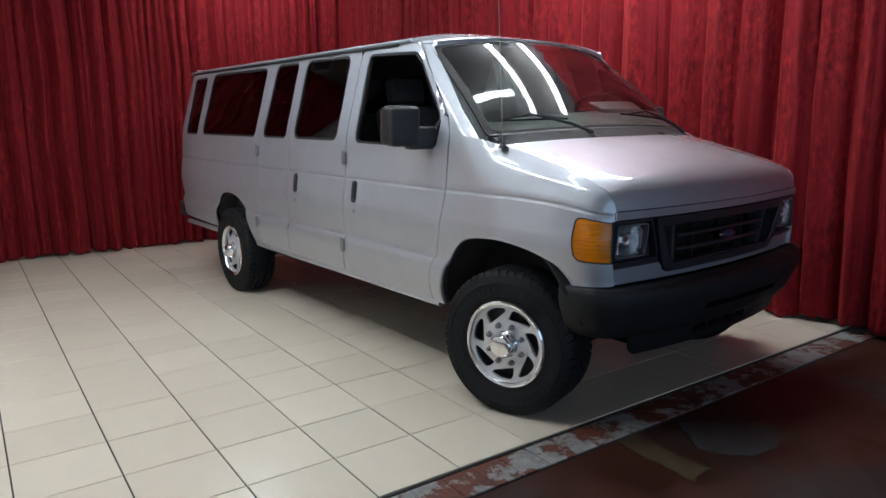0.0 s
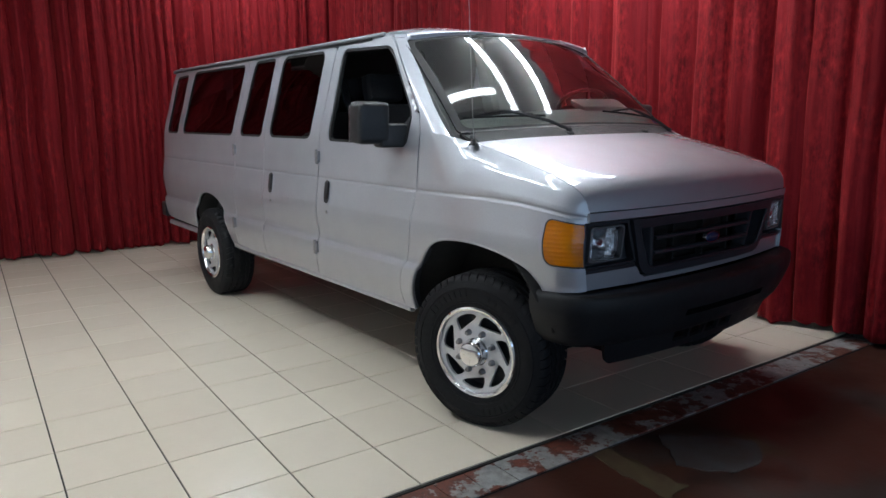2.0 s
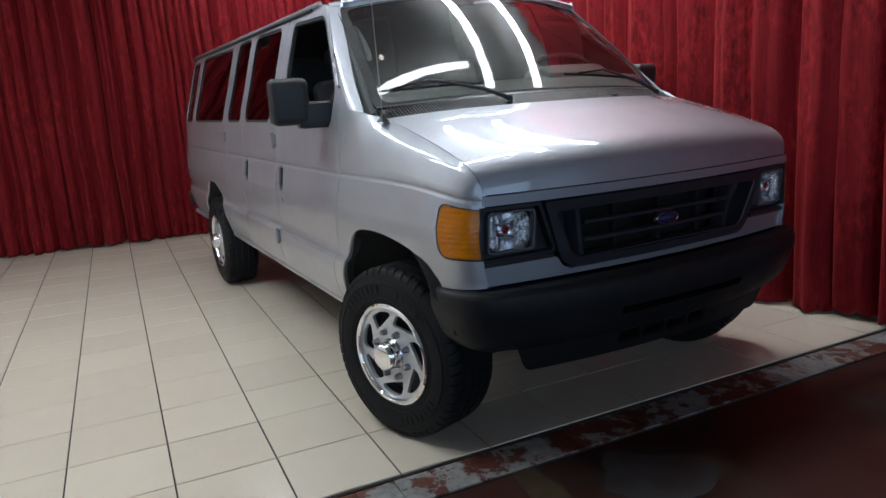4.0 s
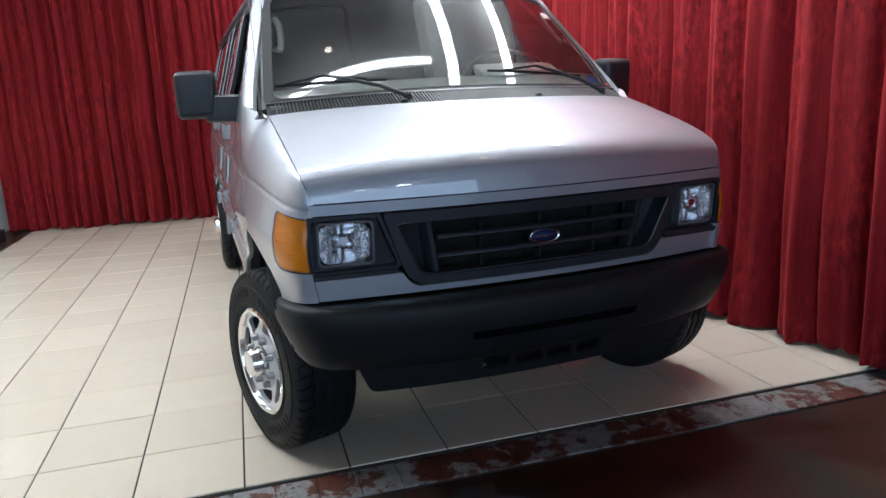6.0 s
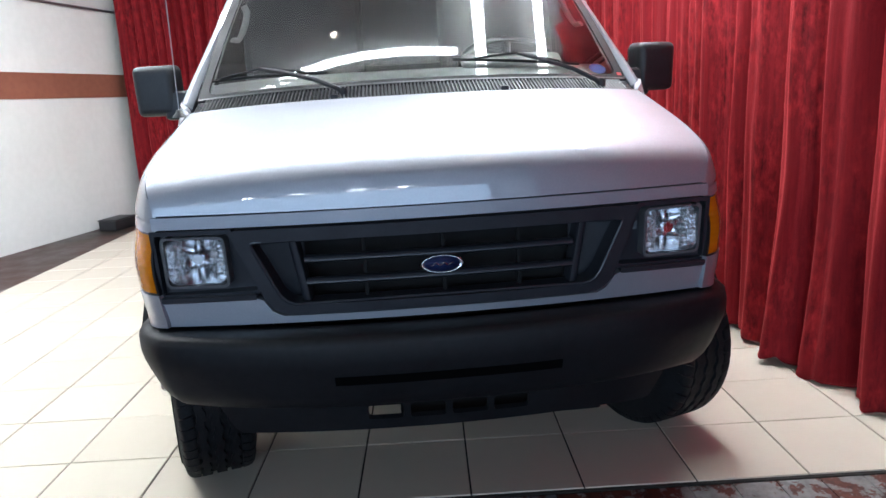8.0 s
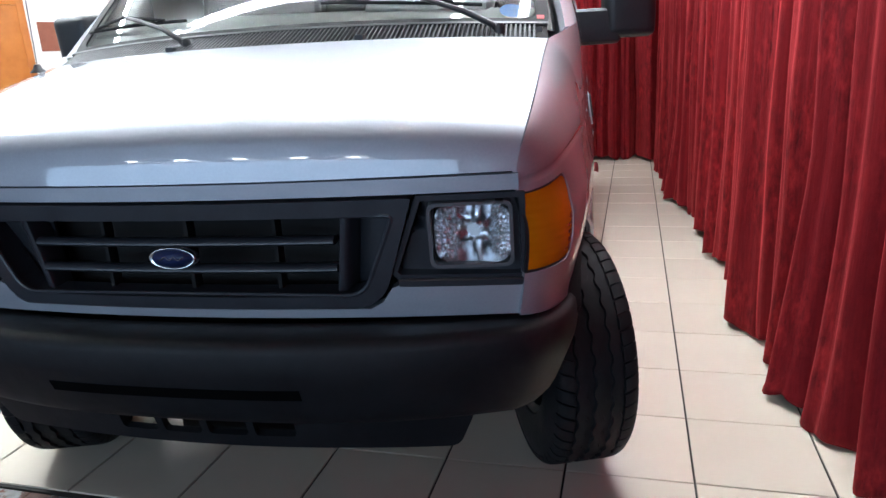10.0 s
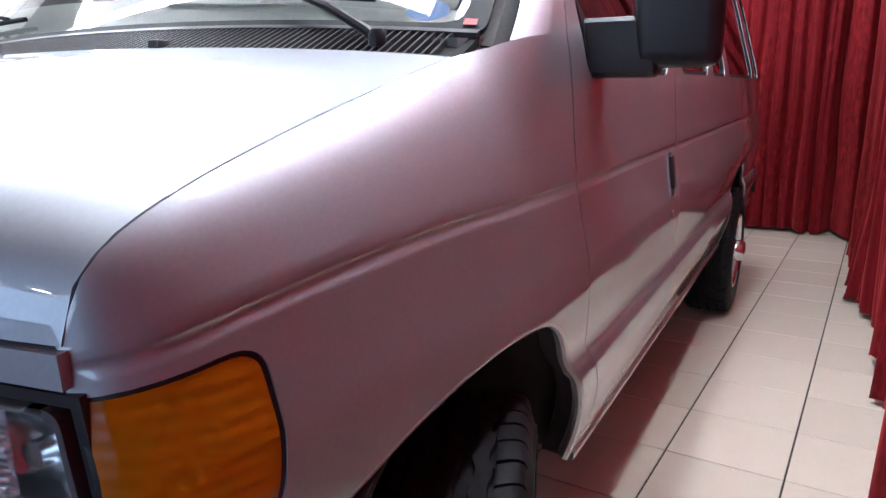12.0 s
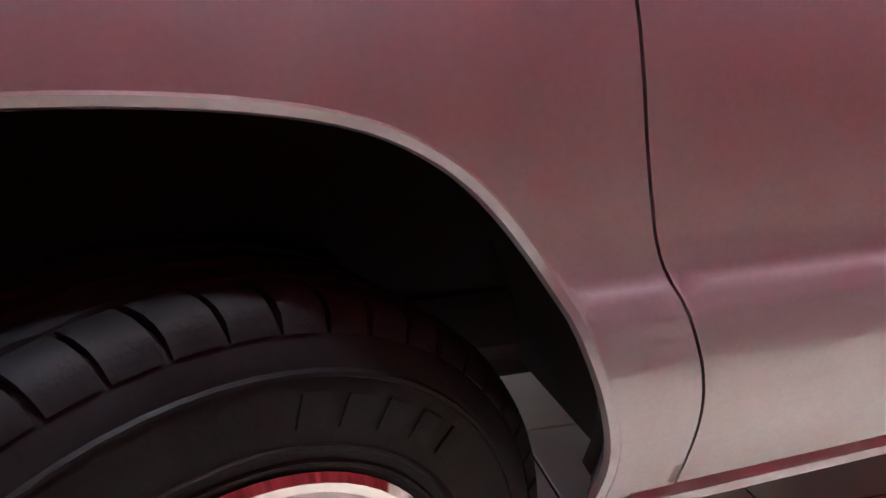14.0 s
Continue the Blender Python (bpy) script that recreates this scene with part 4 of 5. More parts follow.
    out = seam + [(-4.80, 1.948), (S_REAR, 1.93), (S_REAR, 0.54), (-4.80, 0.53), (-3.945, 0.51)] + REAR_ARCH[::-1] + [(-3.083, low)]
    quarter = panel("body_side", out, form, PAINT, van, holes, 0.036, 0.022, mid, "silver body side with dark windows", rows=CREASES)
    for w in panes:
        window_panel("side_window", *w, form, quarter, DARK, mid, "dark tinted glass")
    rp = [form(s, v) for s, v in REAR_ARCH]
    part("arch_lip", tube(bmesh.new(), [Vector(p) + Vector((0, -sg * 0.010, 0)) for p in rp], 0.011, 8), PAINT, quarter)
    # sill and drip rail
    bm = bmesh.new()
    for a0, a1 in ((-3.07, -0.62), (-4.80, -3.96)):
        add_box(bm, a0, a1, 0.78, 0.938, 0.435 + rake((a0 + a1) / 2), 0.472 + rake((a0 + a1) / 2), 0.008, Matrix.Identity(4) if sg > 0 else Matrix.Scale(-1, 4, (0, 1, 0)))
    part("sill", bm, UNDER, van, "black underside sill")
    for a0, a1 in ((-3.075, -0.565), (-4.80, -3.95)):
        bm = bmesh.new()
        n = 8
        rows = []
        for k in range(n + 1):
            x = a0 + (a1 - a0) * k / n
            rows.append([bm.verts.new((x, sg * y, z + rake(x))) for y, z in ((0.950, 0.442), (0.958, 0.446), (0.960, 0.460), (0.9585, 0.466), (0.946, 0.486), (0.93, 0.486), (0.93, 0.442))])
        for a, b in zip(rows, rows[1:]):
            for j in range(7):
                bm.faces.new((a[j], a[(j + 1) % 7], b[(j + 1) % 7], b[j]))
        bm.faces.new(rows[0]), bm.faces.new(rows[-1][::-1])
        part("sill_flange", bm, PAINT, van, "silver lower sill flange", angle=20)
    rail = [Vector(form(s, 1.955)) + Vector((0, sg * 0.014, -0.002)) for s in np.linspace(-4.86, -1.0, 30)]
    part("drip_rail", tube(bmesh.new(), rail, 0.011, 8), PAINT, van, "silver roof drip rail")
    part("roof_gutter", tube(bmesh.new(), [p + Vector((0, sg * 0.004, -0.017)) for p in rail[:-1]], 0.007, 6), BLACK, van, "dark gutter line")


def mirror(van, door, form, sg):
    """A tall black door mirror on a low arm."""
    k = Matrix.Identity(4) if sg > 0 else Matrix.Scale(-1, 4, (0, 1, 0))
    bm = bmesh.new()
    add_box(bm, -0.085, 0.055, -0.088, 0.090, -0.112, 0.104, 0.036, k @ pose(-0.655, 1.120, 1.464, 0, 4, 8), seg=4)
    part("mirror_housing", bm, BLACK, door, "black door mirror housing")
    bm = bmesh.new()
    add_box(bm, -0.05, 0.05, -0.10, 0.10, -0.050, 0.075, 0.024, k @ pose(-0.645, 0.99, 1.382, 0, 0, 5), seg=3)
    part("mirror_arm", bm, BLACK, door)
    bm = bmesh.new()
    add_box(bm, -0.003, 0.003, -0.082, 0.082, -0.098, 0.088, 0.002, k @ pose(-0.742, 1.112, 1.462, 0, 4, 8))
    part("mirror_glass", bm, CHROME, door, "mirror glass")
    panel("mirror_patch", rounded([(-0.580, 1.345), (-0.572, 1.50), (-0.72, 1.345)], 0.015), form, BLACK, door, step=0.05, depth=0.01, away=(-1, 0, 0.9), push=0.002, label="black mirror mounting plate")


def build_front(van):
    away = (-1.0, 0, 0.9)
    # bonnet
    s0 = -0.135
    out = [(s0, -0.996), (S_END - 0.001, -0.996), (S_END - 0.001, 0.996), (s0, 0.996)]

    def hood(s, a):
        return hood_form(s0 + (s - s0), a)
    panel("bonnet", out, hood, PAINT, van, step=0.028, depth=0.02, away=(0, 0, 0.5), label="silver bonnet")
    # strip below the bonnet
    e = 0.829
    panel("header_strip", [(-e, 1.040), (e, 1.040), (e, 1.0755), (-e, 1.0755)], lambda y, z: tuple(Vector(front_form(y, z)) + Vector((-0.004 + 0.06 * (1.071 - z), 0, 0))), PAINT, van, step=0.03, depth=0.02, away=away, label="silver strip below the bonnet")
    # lower panel
    low = [(-0.849, 0.742), (0.849, 0.742), (0.849, 0.822), (0.560, 0.828), (0.530, 0.816), (0.505, 0.780), (0.475, 0.764), (-0.475, 0.764), (-0.505, 0.780), (-0.530, 0.816), (-0.560, 0.828), (-0.849, 0.822)]
    panel("front_panel", low, front_form, PAINT, van, step=0.03, depth=0.03, away=away, label="silver panel below the grille", push=0.004)
    # headlamps
    for sg in (-1, 1):
        bez = [(sg * 0.602, 1.034), (sg * 0.842, 1.034), (sg * 0.842, 0.826), (sg * 0.545, 0.832), (sg * 0.530, 0.85)]
        hole = rounded([(sg * 0.629, 1.009), (sg * 0.808, 1.011), (sg * 0.808, 0.865), (sg * 0.629, 0.865)], 0.020)
        rim_in = shrink(bez, 0.013)
        bezel = panel("headlamp_bezel", bez, front_form, GRILLE, van, [rim_in], 0.03, 0.045, away, "black headlamp surround", push=-0.006)
        panel("bezel_floor", shrink(bez, 0.011), lambda y, z: (front_form(y, z)[0] - 0.030 - 0.06 * max(0.0, 0.80 - abs(y)), y, z), GRILLE, bezel, [hole], 0.03, 0.03, away)
        rimo = rounded([(sg * 0.623, 1.015), (sg * 0.814, 1.017), (sg * 0.814, 0.859), (sg * 0.623, 0.859)], 0.022)
        panel("headlamp_rim", rimo, front_form, LAMPRIM, bezel, [shrink(hole, 0.002)], 0.03, 0.045, away, "dark grey headlamp rim", push=-0.003)
        panel("headlamp_lens", hole, front_form, LENS, bezel, step=0.03, depth=0.006, away=away, label="clear headlamp lens", push=-0.010).visible_shadow = False
        # rounded sill closing the joint under the surround
        bm = bmesh.new()
        rings = []
        for y in np.linspace(0.549, 0.8475, 22):
            zc = 0.8285 - 0.005 * (y - 0.549) / 0.2985
            ring = []
            for dx, dz in ((-0.030, -0.0095), (0.0050, -0.0095), (0.0085, -0.0065), (0.0085, 0.0065), (0.0050, 0.0095), (-0.030, 0.0095)):
                x, _, z = front_form(sg * y, zc + dz)
                ring.append(bm.verts.new((x + dx, sg * y, z)))
            rings.append(ring)
        for a, b in zip(rings, rings[1:]):
            for i in range(6):
                bm.faces.new((a[i], a[(i + 1) % 6], b[(i + 1) % 6], b[i]))
        bm.faces.new(rings[0])
        bm.faces.new(rings[-1])
        bmesh.ops.recalc_face_normals(bm, faces=bm.faces)
        part("bezel_sill", bm, GRILLE, bezel)
        # bowl behind the lens
        bm = bmesh.new()
        cy, cz, hw, hh = sg * 0.7185, 0.9375, 0.089, 0.072
        rows = []
        for r in range(7):
            t = r / 6
            rows.append([bm.verts.new((0.538 - 0.075 * (1 - t ** 2), cy + hw * (0.18 + 0.82 * t) * math.copysign(abs(math.cos(q)) ** 0.5, math.cos(q)), cz + hh * (0.18 + 0.82 * t) * math.copysign(abs(math.sin(q)) ** 0.5, math.sin(q)))) for q in np.linspace(0, 2 * math.pi, 32, endpoint=False)])
        for a, b in zip(rows, rows[1:]):
            for i in range(32):
                bm.faces.new((a[i], a[(i + 1) % 32], b[(i + 1) % 32], b[i]))
        bm.faces.new(rows[0])
        part("reflector", bm, REFLECT, bezel, "bright lamp reflector")
        for side in (-1, 1):
            bm = bmesh.new()
            rows = []
            for r in range(9):
                z = cz - 0.058 + 0.0145 * r
                rows.append([bm.verts.new((0.523 - 0.020 * abs(t) ** 1.5, cy + side * (0.060 + 0.021 * t), z)) for t in (-1, -0.5, 0, 0.5, 1)])
            for a, b in zip(rows, rows[1:]):
                for i in range(4):
                    bm.faces.new((a[i], a[i + 1], b[i + 1], b[i]))
            part("lens_facet", bm, FACET, bezel, "bright faceted band inside the lamp")
        bm = bmesh.new()
        tube(bm, [(0.47, cy, cz + 0.004), (0.51, cy, cz + 0.004)], 0.016, 14)
        part("bulb_shield", bm, CHROME, bezel)
        bm = bmesh.new()
        add_box(bm, 0.40, 0.46, cy - 0.10, cy + 0.10, cz - 0.085, cz + 0.085, 0.01)
        part("lamp_housing", bm, GRILLE, bezel)
    # grille: a frame round a deep mouth, with a post at each end of two bars
    outer = rounded([(-0.594, 1.034), (0.594, 1.034), (0.506, 0.770), (-0.506, 0.770)], [0.01, 0.01, 0.075, 0.075], 8)
    inner = rounded([(-0.552, 0.996), (0.552, 0.996), (0.466, 0.800), (-0.466, 0.800)], [0.02, 0.02, 0.045, 0.045], 8)
    grille = panel("grille", outer, front_form, GRILLE, van, [inner], 0.03, 0.075, away, "black plastic grille frame", push=0.012)
    for sg in (-1, 1):
        cheek = [(sg * 0.405, 1.002), (sg * 0.560, 1.002), (sg * 0.474, 0.794), (sg * 0.405, 0.794)]
        panel("grille_cheek", cheek, lambda y, z: (front_form(y, z)[0] - 0.055 - 0.25 * (0.55 - abs(y)), y, z), GRILLE, grille, step=0.03, depth=0.01, away=away)
        bm = bmesh.new()
        rows = []
        for z in np.linspace(0.797, 0.998, 9):
            y = sg * (0.402 + 0.03 * (z - 0.80) / 0.2)
            x = front_form(y, z)[0]
            rows.append([bm.verts.new((x + o, y + sg * h, z)) for o, h in ((-0.085, -0.014), (-0.030, -0.014), (-0.020, -0.009), (-0.018, 0.003), (-0.026, 0.013), (-0.085, 0.022))])
        for a, b in zip(rows, rows[1:]):
            for j in range(6):
                bm.faces.new((a[j], a[(j + 1) % 6], b[(j + 1) % 6], b[j]))
        bm.faces.new(rows[0]), bm.faces.new(rows[-1][::-1])
        part("grille_post", bm, GRILLE, grille, angle=50)
    for z in (0.931, 0.862):
        bm = bmesh.new()
        rows = []
        for y in np.linspace(-0.400, 0.400, 25):
            x = front_form(y, z)[0] - 0.016
            rows.append([bm.verts.new((x + o, y, z + h)) for o, h in ((-0.045, 0.004), (-0.016, 0.011), (-0.004, 0.010), (0.004, 0.004), (0.005, -0.004), (-0.003, -0.010), (-0.016, -0.010), (-0.045, -0.004))])
        for a, b in zip(rows, rows[1:]):
            for j in range(8):
                bm.faces.new((a[j], a[(j + 1) % 8], b[(j + 1) % 8], b[j]))
        bm.faces.new(rows[0]), bm.faces.new(rows[-1][::-1])
        part("grille_bar", bm, GRILLE, grille, angle=60)
    # rolled inner lip of the frame
    lip = []
    for y, z in inner + inner[:1]:
        p = front_form(y, z)
        lip.append((p[0] + 0.008, p[1], p[2]))
    part("grille_lip", tube(bmesh.new(), lip, 0.0065, 8), GRILLE, grille, "rounded black lip of the grille frame")
    for y in (-0.225, 0.01, 0.24):
        bm = bmesh.new()
        x = front_form(y, 0.9)[0]
        add_box(bm, x - 0.085, x - 0.050, y - 0.0055, y + 0.0055, 0.800, 0.994, 0.002)
        part("grille_strut", bm, UNDER, grille)
    bm = bmesh.new()
    add_box(bm, 0.42, 0.455, -0.60, 0.60, 0.76, 1.03)
    part("radiator", bm, UNDER, van, "dark radiator behind the grille", smooth=False)
    # oval badge
    bm = bmesh.new()
    lathe(bm, [(0.0, 0.012), (0.8, 0.012), (0.88, 0.016), (0.95, 0.014), (1.0, 0.0), (0.0, 0.0)], 40, "z", False)
    badge = part("badge", bm, CHROME, grille, "chrome oval badge rim", m=pose(0.606, 0, 0.899, 90, 0, 90) @ Matrix.Diagonal((0.066, 0.0285, 1, 1)))
    bm = bmesh.new()
    lathe(bm, [(0.0, 0.0165), (0.78, 0.0155), (0.80, 0.012), (0.0, 0.012)], 40, "z", False)
    part("badge_field", bm, BADGE, grille, "dark blue badge field", m=pose(0.606, 0, 0.899, 90, 0, 90) @ Matrix.Diagonal((0.066, 0.0285, 1, 1)))
    bm = bmesh.new()
    tube(bm, [(0.6235, y, 0.899 + 0.004 * math.sin(y * 260)) for y in np.linspace(-0.034, 0.034, 30)], 0.0012, 6)
    part("badge_mark", bm, CHROME, grille, "chrome squiggle")
    # bumper
    path = [(0.33, -0.950), (0.41, -0.947), (0.475, -0.936), (0.53, -0.912), (0.570, -0.880)]
    path += [(0.742 - 0.145 * (abs(y) / 0.86) ** 2.6, y) for y in np.linspace(-0.84, 0.84, 29)]
    path += [(x, -y) for x, y in path[:5][::-1]]
    sec = [(-0.14, 0.728), (-0.03, 0.734), (-0.012, 0.731), (-0.002, 0.722), (0.002, 0.705), (0.002, 0.664), (-0.003, 0.642), (-0.013, 0.614), (-0.026, 0.580), (-0.040, 0.545), (-0.056, 0.515), (-0.075, 0.494), (-0.10, 0.482), (-0.14, 0.482)]
    bumper = part("front_bumper", sweep(path, sec), BUMPER, van, "scuffed black painted front bumper", angle=50)
    # No recess here: a black strip on the face paints the slot's shade.
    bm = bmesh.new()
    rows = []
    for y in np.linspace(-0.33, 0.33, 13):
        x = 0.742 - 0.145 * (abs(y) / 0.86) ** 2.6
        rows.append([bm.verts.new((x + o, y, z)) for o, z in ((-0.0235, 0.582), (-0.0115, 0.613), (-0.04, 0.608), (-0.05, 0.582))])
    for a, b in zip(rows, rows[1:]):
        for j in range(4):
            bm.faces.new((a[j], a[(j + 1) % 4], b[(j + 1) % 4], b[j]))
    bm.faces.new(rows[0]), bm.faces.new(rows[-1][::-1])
    part("bumper_slot", bm, SLOT_SHADE, bumper, "black strip painting the shade of a slot in the bumper")
    dam = [(-0.71, 0.495), (0.71, 0.495), (0.66, 0.376), (-0.66, 0.376)]
    slots = [rounded([(c - 0.055, 0.414), (c + 0.055, 0.414), (c + 0.055, 0.466), (c - 0.055, 0.466)], 0.012) for c in (-0.195, -0.065, 0.065, 0.195)]
    panel("air_dam", rounded(dam, 0.03), lambda y, z: (0.615 - 0.09 * (y / 0.8) ** 2 + (z - 0.47) * 0.3, y, z), BUMPER, van, slots, 0.05, 0.02, away, "black air dam with slots")


def build_screen(van):
    away = (-1.5, 0, 0.8)
    screen = panel("windscreen", rounded([(-0.985, 0.012), (0.985, 0.012), (0.978, 0.985), (-0.978, 0.985)], 0.06), screen_form, SCREEN, van, step=0.06, depth=0.005, away=away, label="clear laminated windscreen", push=-0.004)
    ring = rounded([(-1.0, 0.0), (1.0, 0.0), (1.0, 1.0), (-1.0, 1.0)], 0.05)
    hole = rounded([(-0.955, 0.035), (0.955, 0.035), (0.945, 0.955), (-0.945, 0.955)], 0.06)
    panel("windscreen_surround", ring, screen_form, RUBBERSEAL, screen, [hole], 0.06, 0.012, away, push=-0.001, label="black windscreen edge band")
    panel("sticker", [(0.872 + 0.045 * math.cos(q), 0.085 + 0.036 * math.sin(q)) for q in np.linspace(0, 2 * math.pi, 24, endpoint=False)], screen_form, STICKER, screen, step=0.05, depth=0.001, away=away, push=-0.0115, label="round blue sticker")
    panel("sticker", [(0.865, 0.71), (0.925, 0.71), (0.925, 0.78), (0.865, 0.78)], screen_form, PAPER, screen, step=0.05, depth=0.001, away=away, push=-0.0115, label="small white paper sticker")
    panel("tag", [(0.955, 0.028), (0.980, 0.028), (0.980, 0.048), (0.955, 0.048)], screen_form, BRICKRED, screen, step=0.05, depth=0.001, away=away, push=0.003, label="small red paper tag")
    # louvred cowl between bonnet and screen
    s0 = -0.135

    def cowl(a, b):
        p, q = Vector(hood_form(s0, a * 0.996)) + Vector((-0.006, 0, -0.014)), Vector(screen_form(a * 0.99, 0.02)) + Vector((0.004, 0, -0.012))
        return tuple(p.lerp(q, b))
    plate = panel("cowl_panel", [(-1, -0.05), (1, -0.05), (1, 1.0), (-1, 1.0)], cowl, UNDER, van, step=0.05, depth=0.02, away=(0, 0, 0), label="black louvred cowl panel")
    bm = bmesh.new()
    n = 118
    for k in range(n + 1):
        a = -0.955 + 1.91 * k / n
        lo, hi = (0.10, 0.88)
        p = [Vector(cowl(a, b)) for b in (lo, (lo + hi) / 2, hi)]
        rows = []
        for q in p:
            rows.append([bm.verts.new(q + Vector((0, o, h))) for o, h in ((-0.0042, 0.0), (-0.0036, 0.010), (0.0018, 0.0105), (0.0038, 0.0))])
        for r1, r2 in zip(rows, rows[1:]):
            for j in range(3):
                bm.faces.new((r1[j], r1[j + 1], r2[j + 1], r2[j]))
        bm.faces.new(rows[0][::-1]), bm.faces.new(rows[-1])
    part("cowl_louvre", bm, BLACK, plate, "fine black louvre ribs", smooth=False)
    for b0, b1 in ((-0.05, 0.10), (0.88, 1.0)):
        panel("cowl_edge", [(-1, b0), (1, b0), (1, b1), (-1, b1)], cowl, BLACK, plate, step=0.05, depth=0.01, away=(0, 0, 0), push=0.011)
    for y in (-0.313, 0.313):
        bm = bmesh.new()
        c = Vector(cowl(y / 0.86, 0.16))
        add_box(bm, -0.016, 0.014, -0.014, 0.014, 0.0, 0.022, 0.005, Matrix.Translation(c))
        tube(bm, [c + Vector((-0.012, 0, 0.018)), c + Vector((-0.022, 0, 0.021))], 0.005, 8)
        part("washer_nozzle", bm, BLACK, plate)
    # wipers, parked towards the passenger
    for pv, tip, mid_b in ((-0.30, -0.76, 0.0), (0.70, 0.12, 0.0)):
        base = Vector(cowl(pv / 0.86, 0.45)) + Vector((0, 0, 0.026))
        a_end = (pv - 0.30) / 0.86
        p1 = Vector(screen_form(a_end, 0.115)) + Vector((0.02, 0, 0.030))
        bm = bmesh.new()
        tube(bm, [base + Vector((0, 0.02, -0.02)), base, base.lerp(p1, 0.3) + Vector((0, 0, 0.012)), base.lerp(p1, 0.7) + Vector((0, 0, 0.008)), p1], 0.011, 8, 0.006)
        wip = part("wiper_arm", bm, BLACK, van, "black wiper arm")
        bm = bmesh.new()
        blade = []
        for t in np.linspace(-0.5, 0.5, 13):
            a = a_end + t * 0.60
            blade.append(Vector(screen_form(max(-0.94, a), 0.085 + 0.03 * (0.5 - t))) + Vector((0.006, 0, 0.010)))
        tube(bm, blade, 0.006, 6)
        tube(bm, [blade[2] + Vector((0.004, 0, 0.006)), p1 + Vector((0, 0, 0.002)), blade[10] + Vector((0.004, 0, 0.006))], 0.005, 6)
        part("wiper_blade", bm, RUBBER, wip, "black wiper blade")
        bm = bmesh.new()
        lathe(bm, [(0.0, 0.03), (0.012, 0.03), (0.016, 0.02), (0.016, 0.0), (0.0, 0.0)], 16, "z", False)
        part("wiper_pivot", bm, BLACK, wip, m=Matrix.Translation(base + Vector((0, 0.02, -0.028))))


def build_roof(van):
    panel("roof", [(-4.88, -1.0), (-0.905, -1.0), (-0.865, -0.97), (-0.845, -0.90), (-0.835, 0.0), (-0.845, 0.90), (-0.865, 0.97), (-0.905, 1.0), (-4.88, 1.0)], roof_form, PAINT, van, step=0.07, depth=0.03, away=(-2.5, 0, 0), label="silver steel roof")
    panel("headliner", [(-4.8, -0.98), (-0.95, -0.98), (-0.95, 0.98), (-4.8, 0.98)], lambda x, a: tuple(Vector(roof_form(x, a)) + Vector((0, 0, -0.06))), TRIM, van, step=0.15, depth=0.01, away=(-2.5, 0, 0), label="grey headliner")

    def header(a, b):
        p, q = Vector(screen_form(a, 0.995)), Vector(roof_form(-0.845, a))
        r = p.lerp(q, b)
        return tuple(r + Vector((0.008, 0, 0.008)) * (b * (1 - b) * 4))
    panel("roof_header", [(-0.99, -0.02), (0.99, -0.02), (0.965, 0.5), (0.93, 1.0), (-0.93, 1.0), (-0.965, 0.5), (-0.99, -0.02)][:-1], header, PAINT, van, step=0.05, depth=0.02, away=(-2, 0, 0.5), label="silver roof header")
    # back
    bm = bmesh.new()
    rows = []
    for z in np.linspace(0.54, 1.99, 16):
        w = 0.93 + float(side_w(min(z, 1.95)))
        rows.append([bm.verts.new((-4.895 - 0.02 * (1 - (t) ** 2) + 0.03 * max(0, z - 1.4), w * t, z + rake(-5))) for t in np.linspace(-1, 1, 13)])
    for a, b in zip(rows, rows[1:]):
        for i in range(12):
            bm.faces.new((a[i], a[i + 1], b[i + 1], b[i]))
    part("back_panel", bm, PAINT, van, "silver rear end")
    path = [(-4.80, 0.99), (-4.95, 0.98), (-5.03, 0.90), (-5.05, 0.5), (-5.05, -0.5), (-5.03, -0.90), (-4.95, -0.98), (-4.80, -0.99)]
    part("rear_bumper", sweep(path, [(-0.07, 0.70), (-0.01, 0.70), (0.0, 0.69), (0.0, 0.57), (-0.01, 0.56), (-0.07, 0.56)]), BUMPER, van, "black rear bumper")


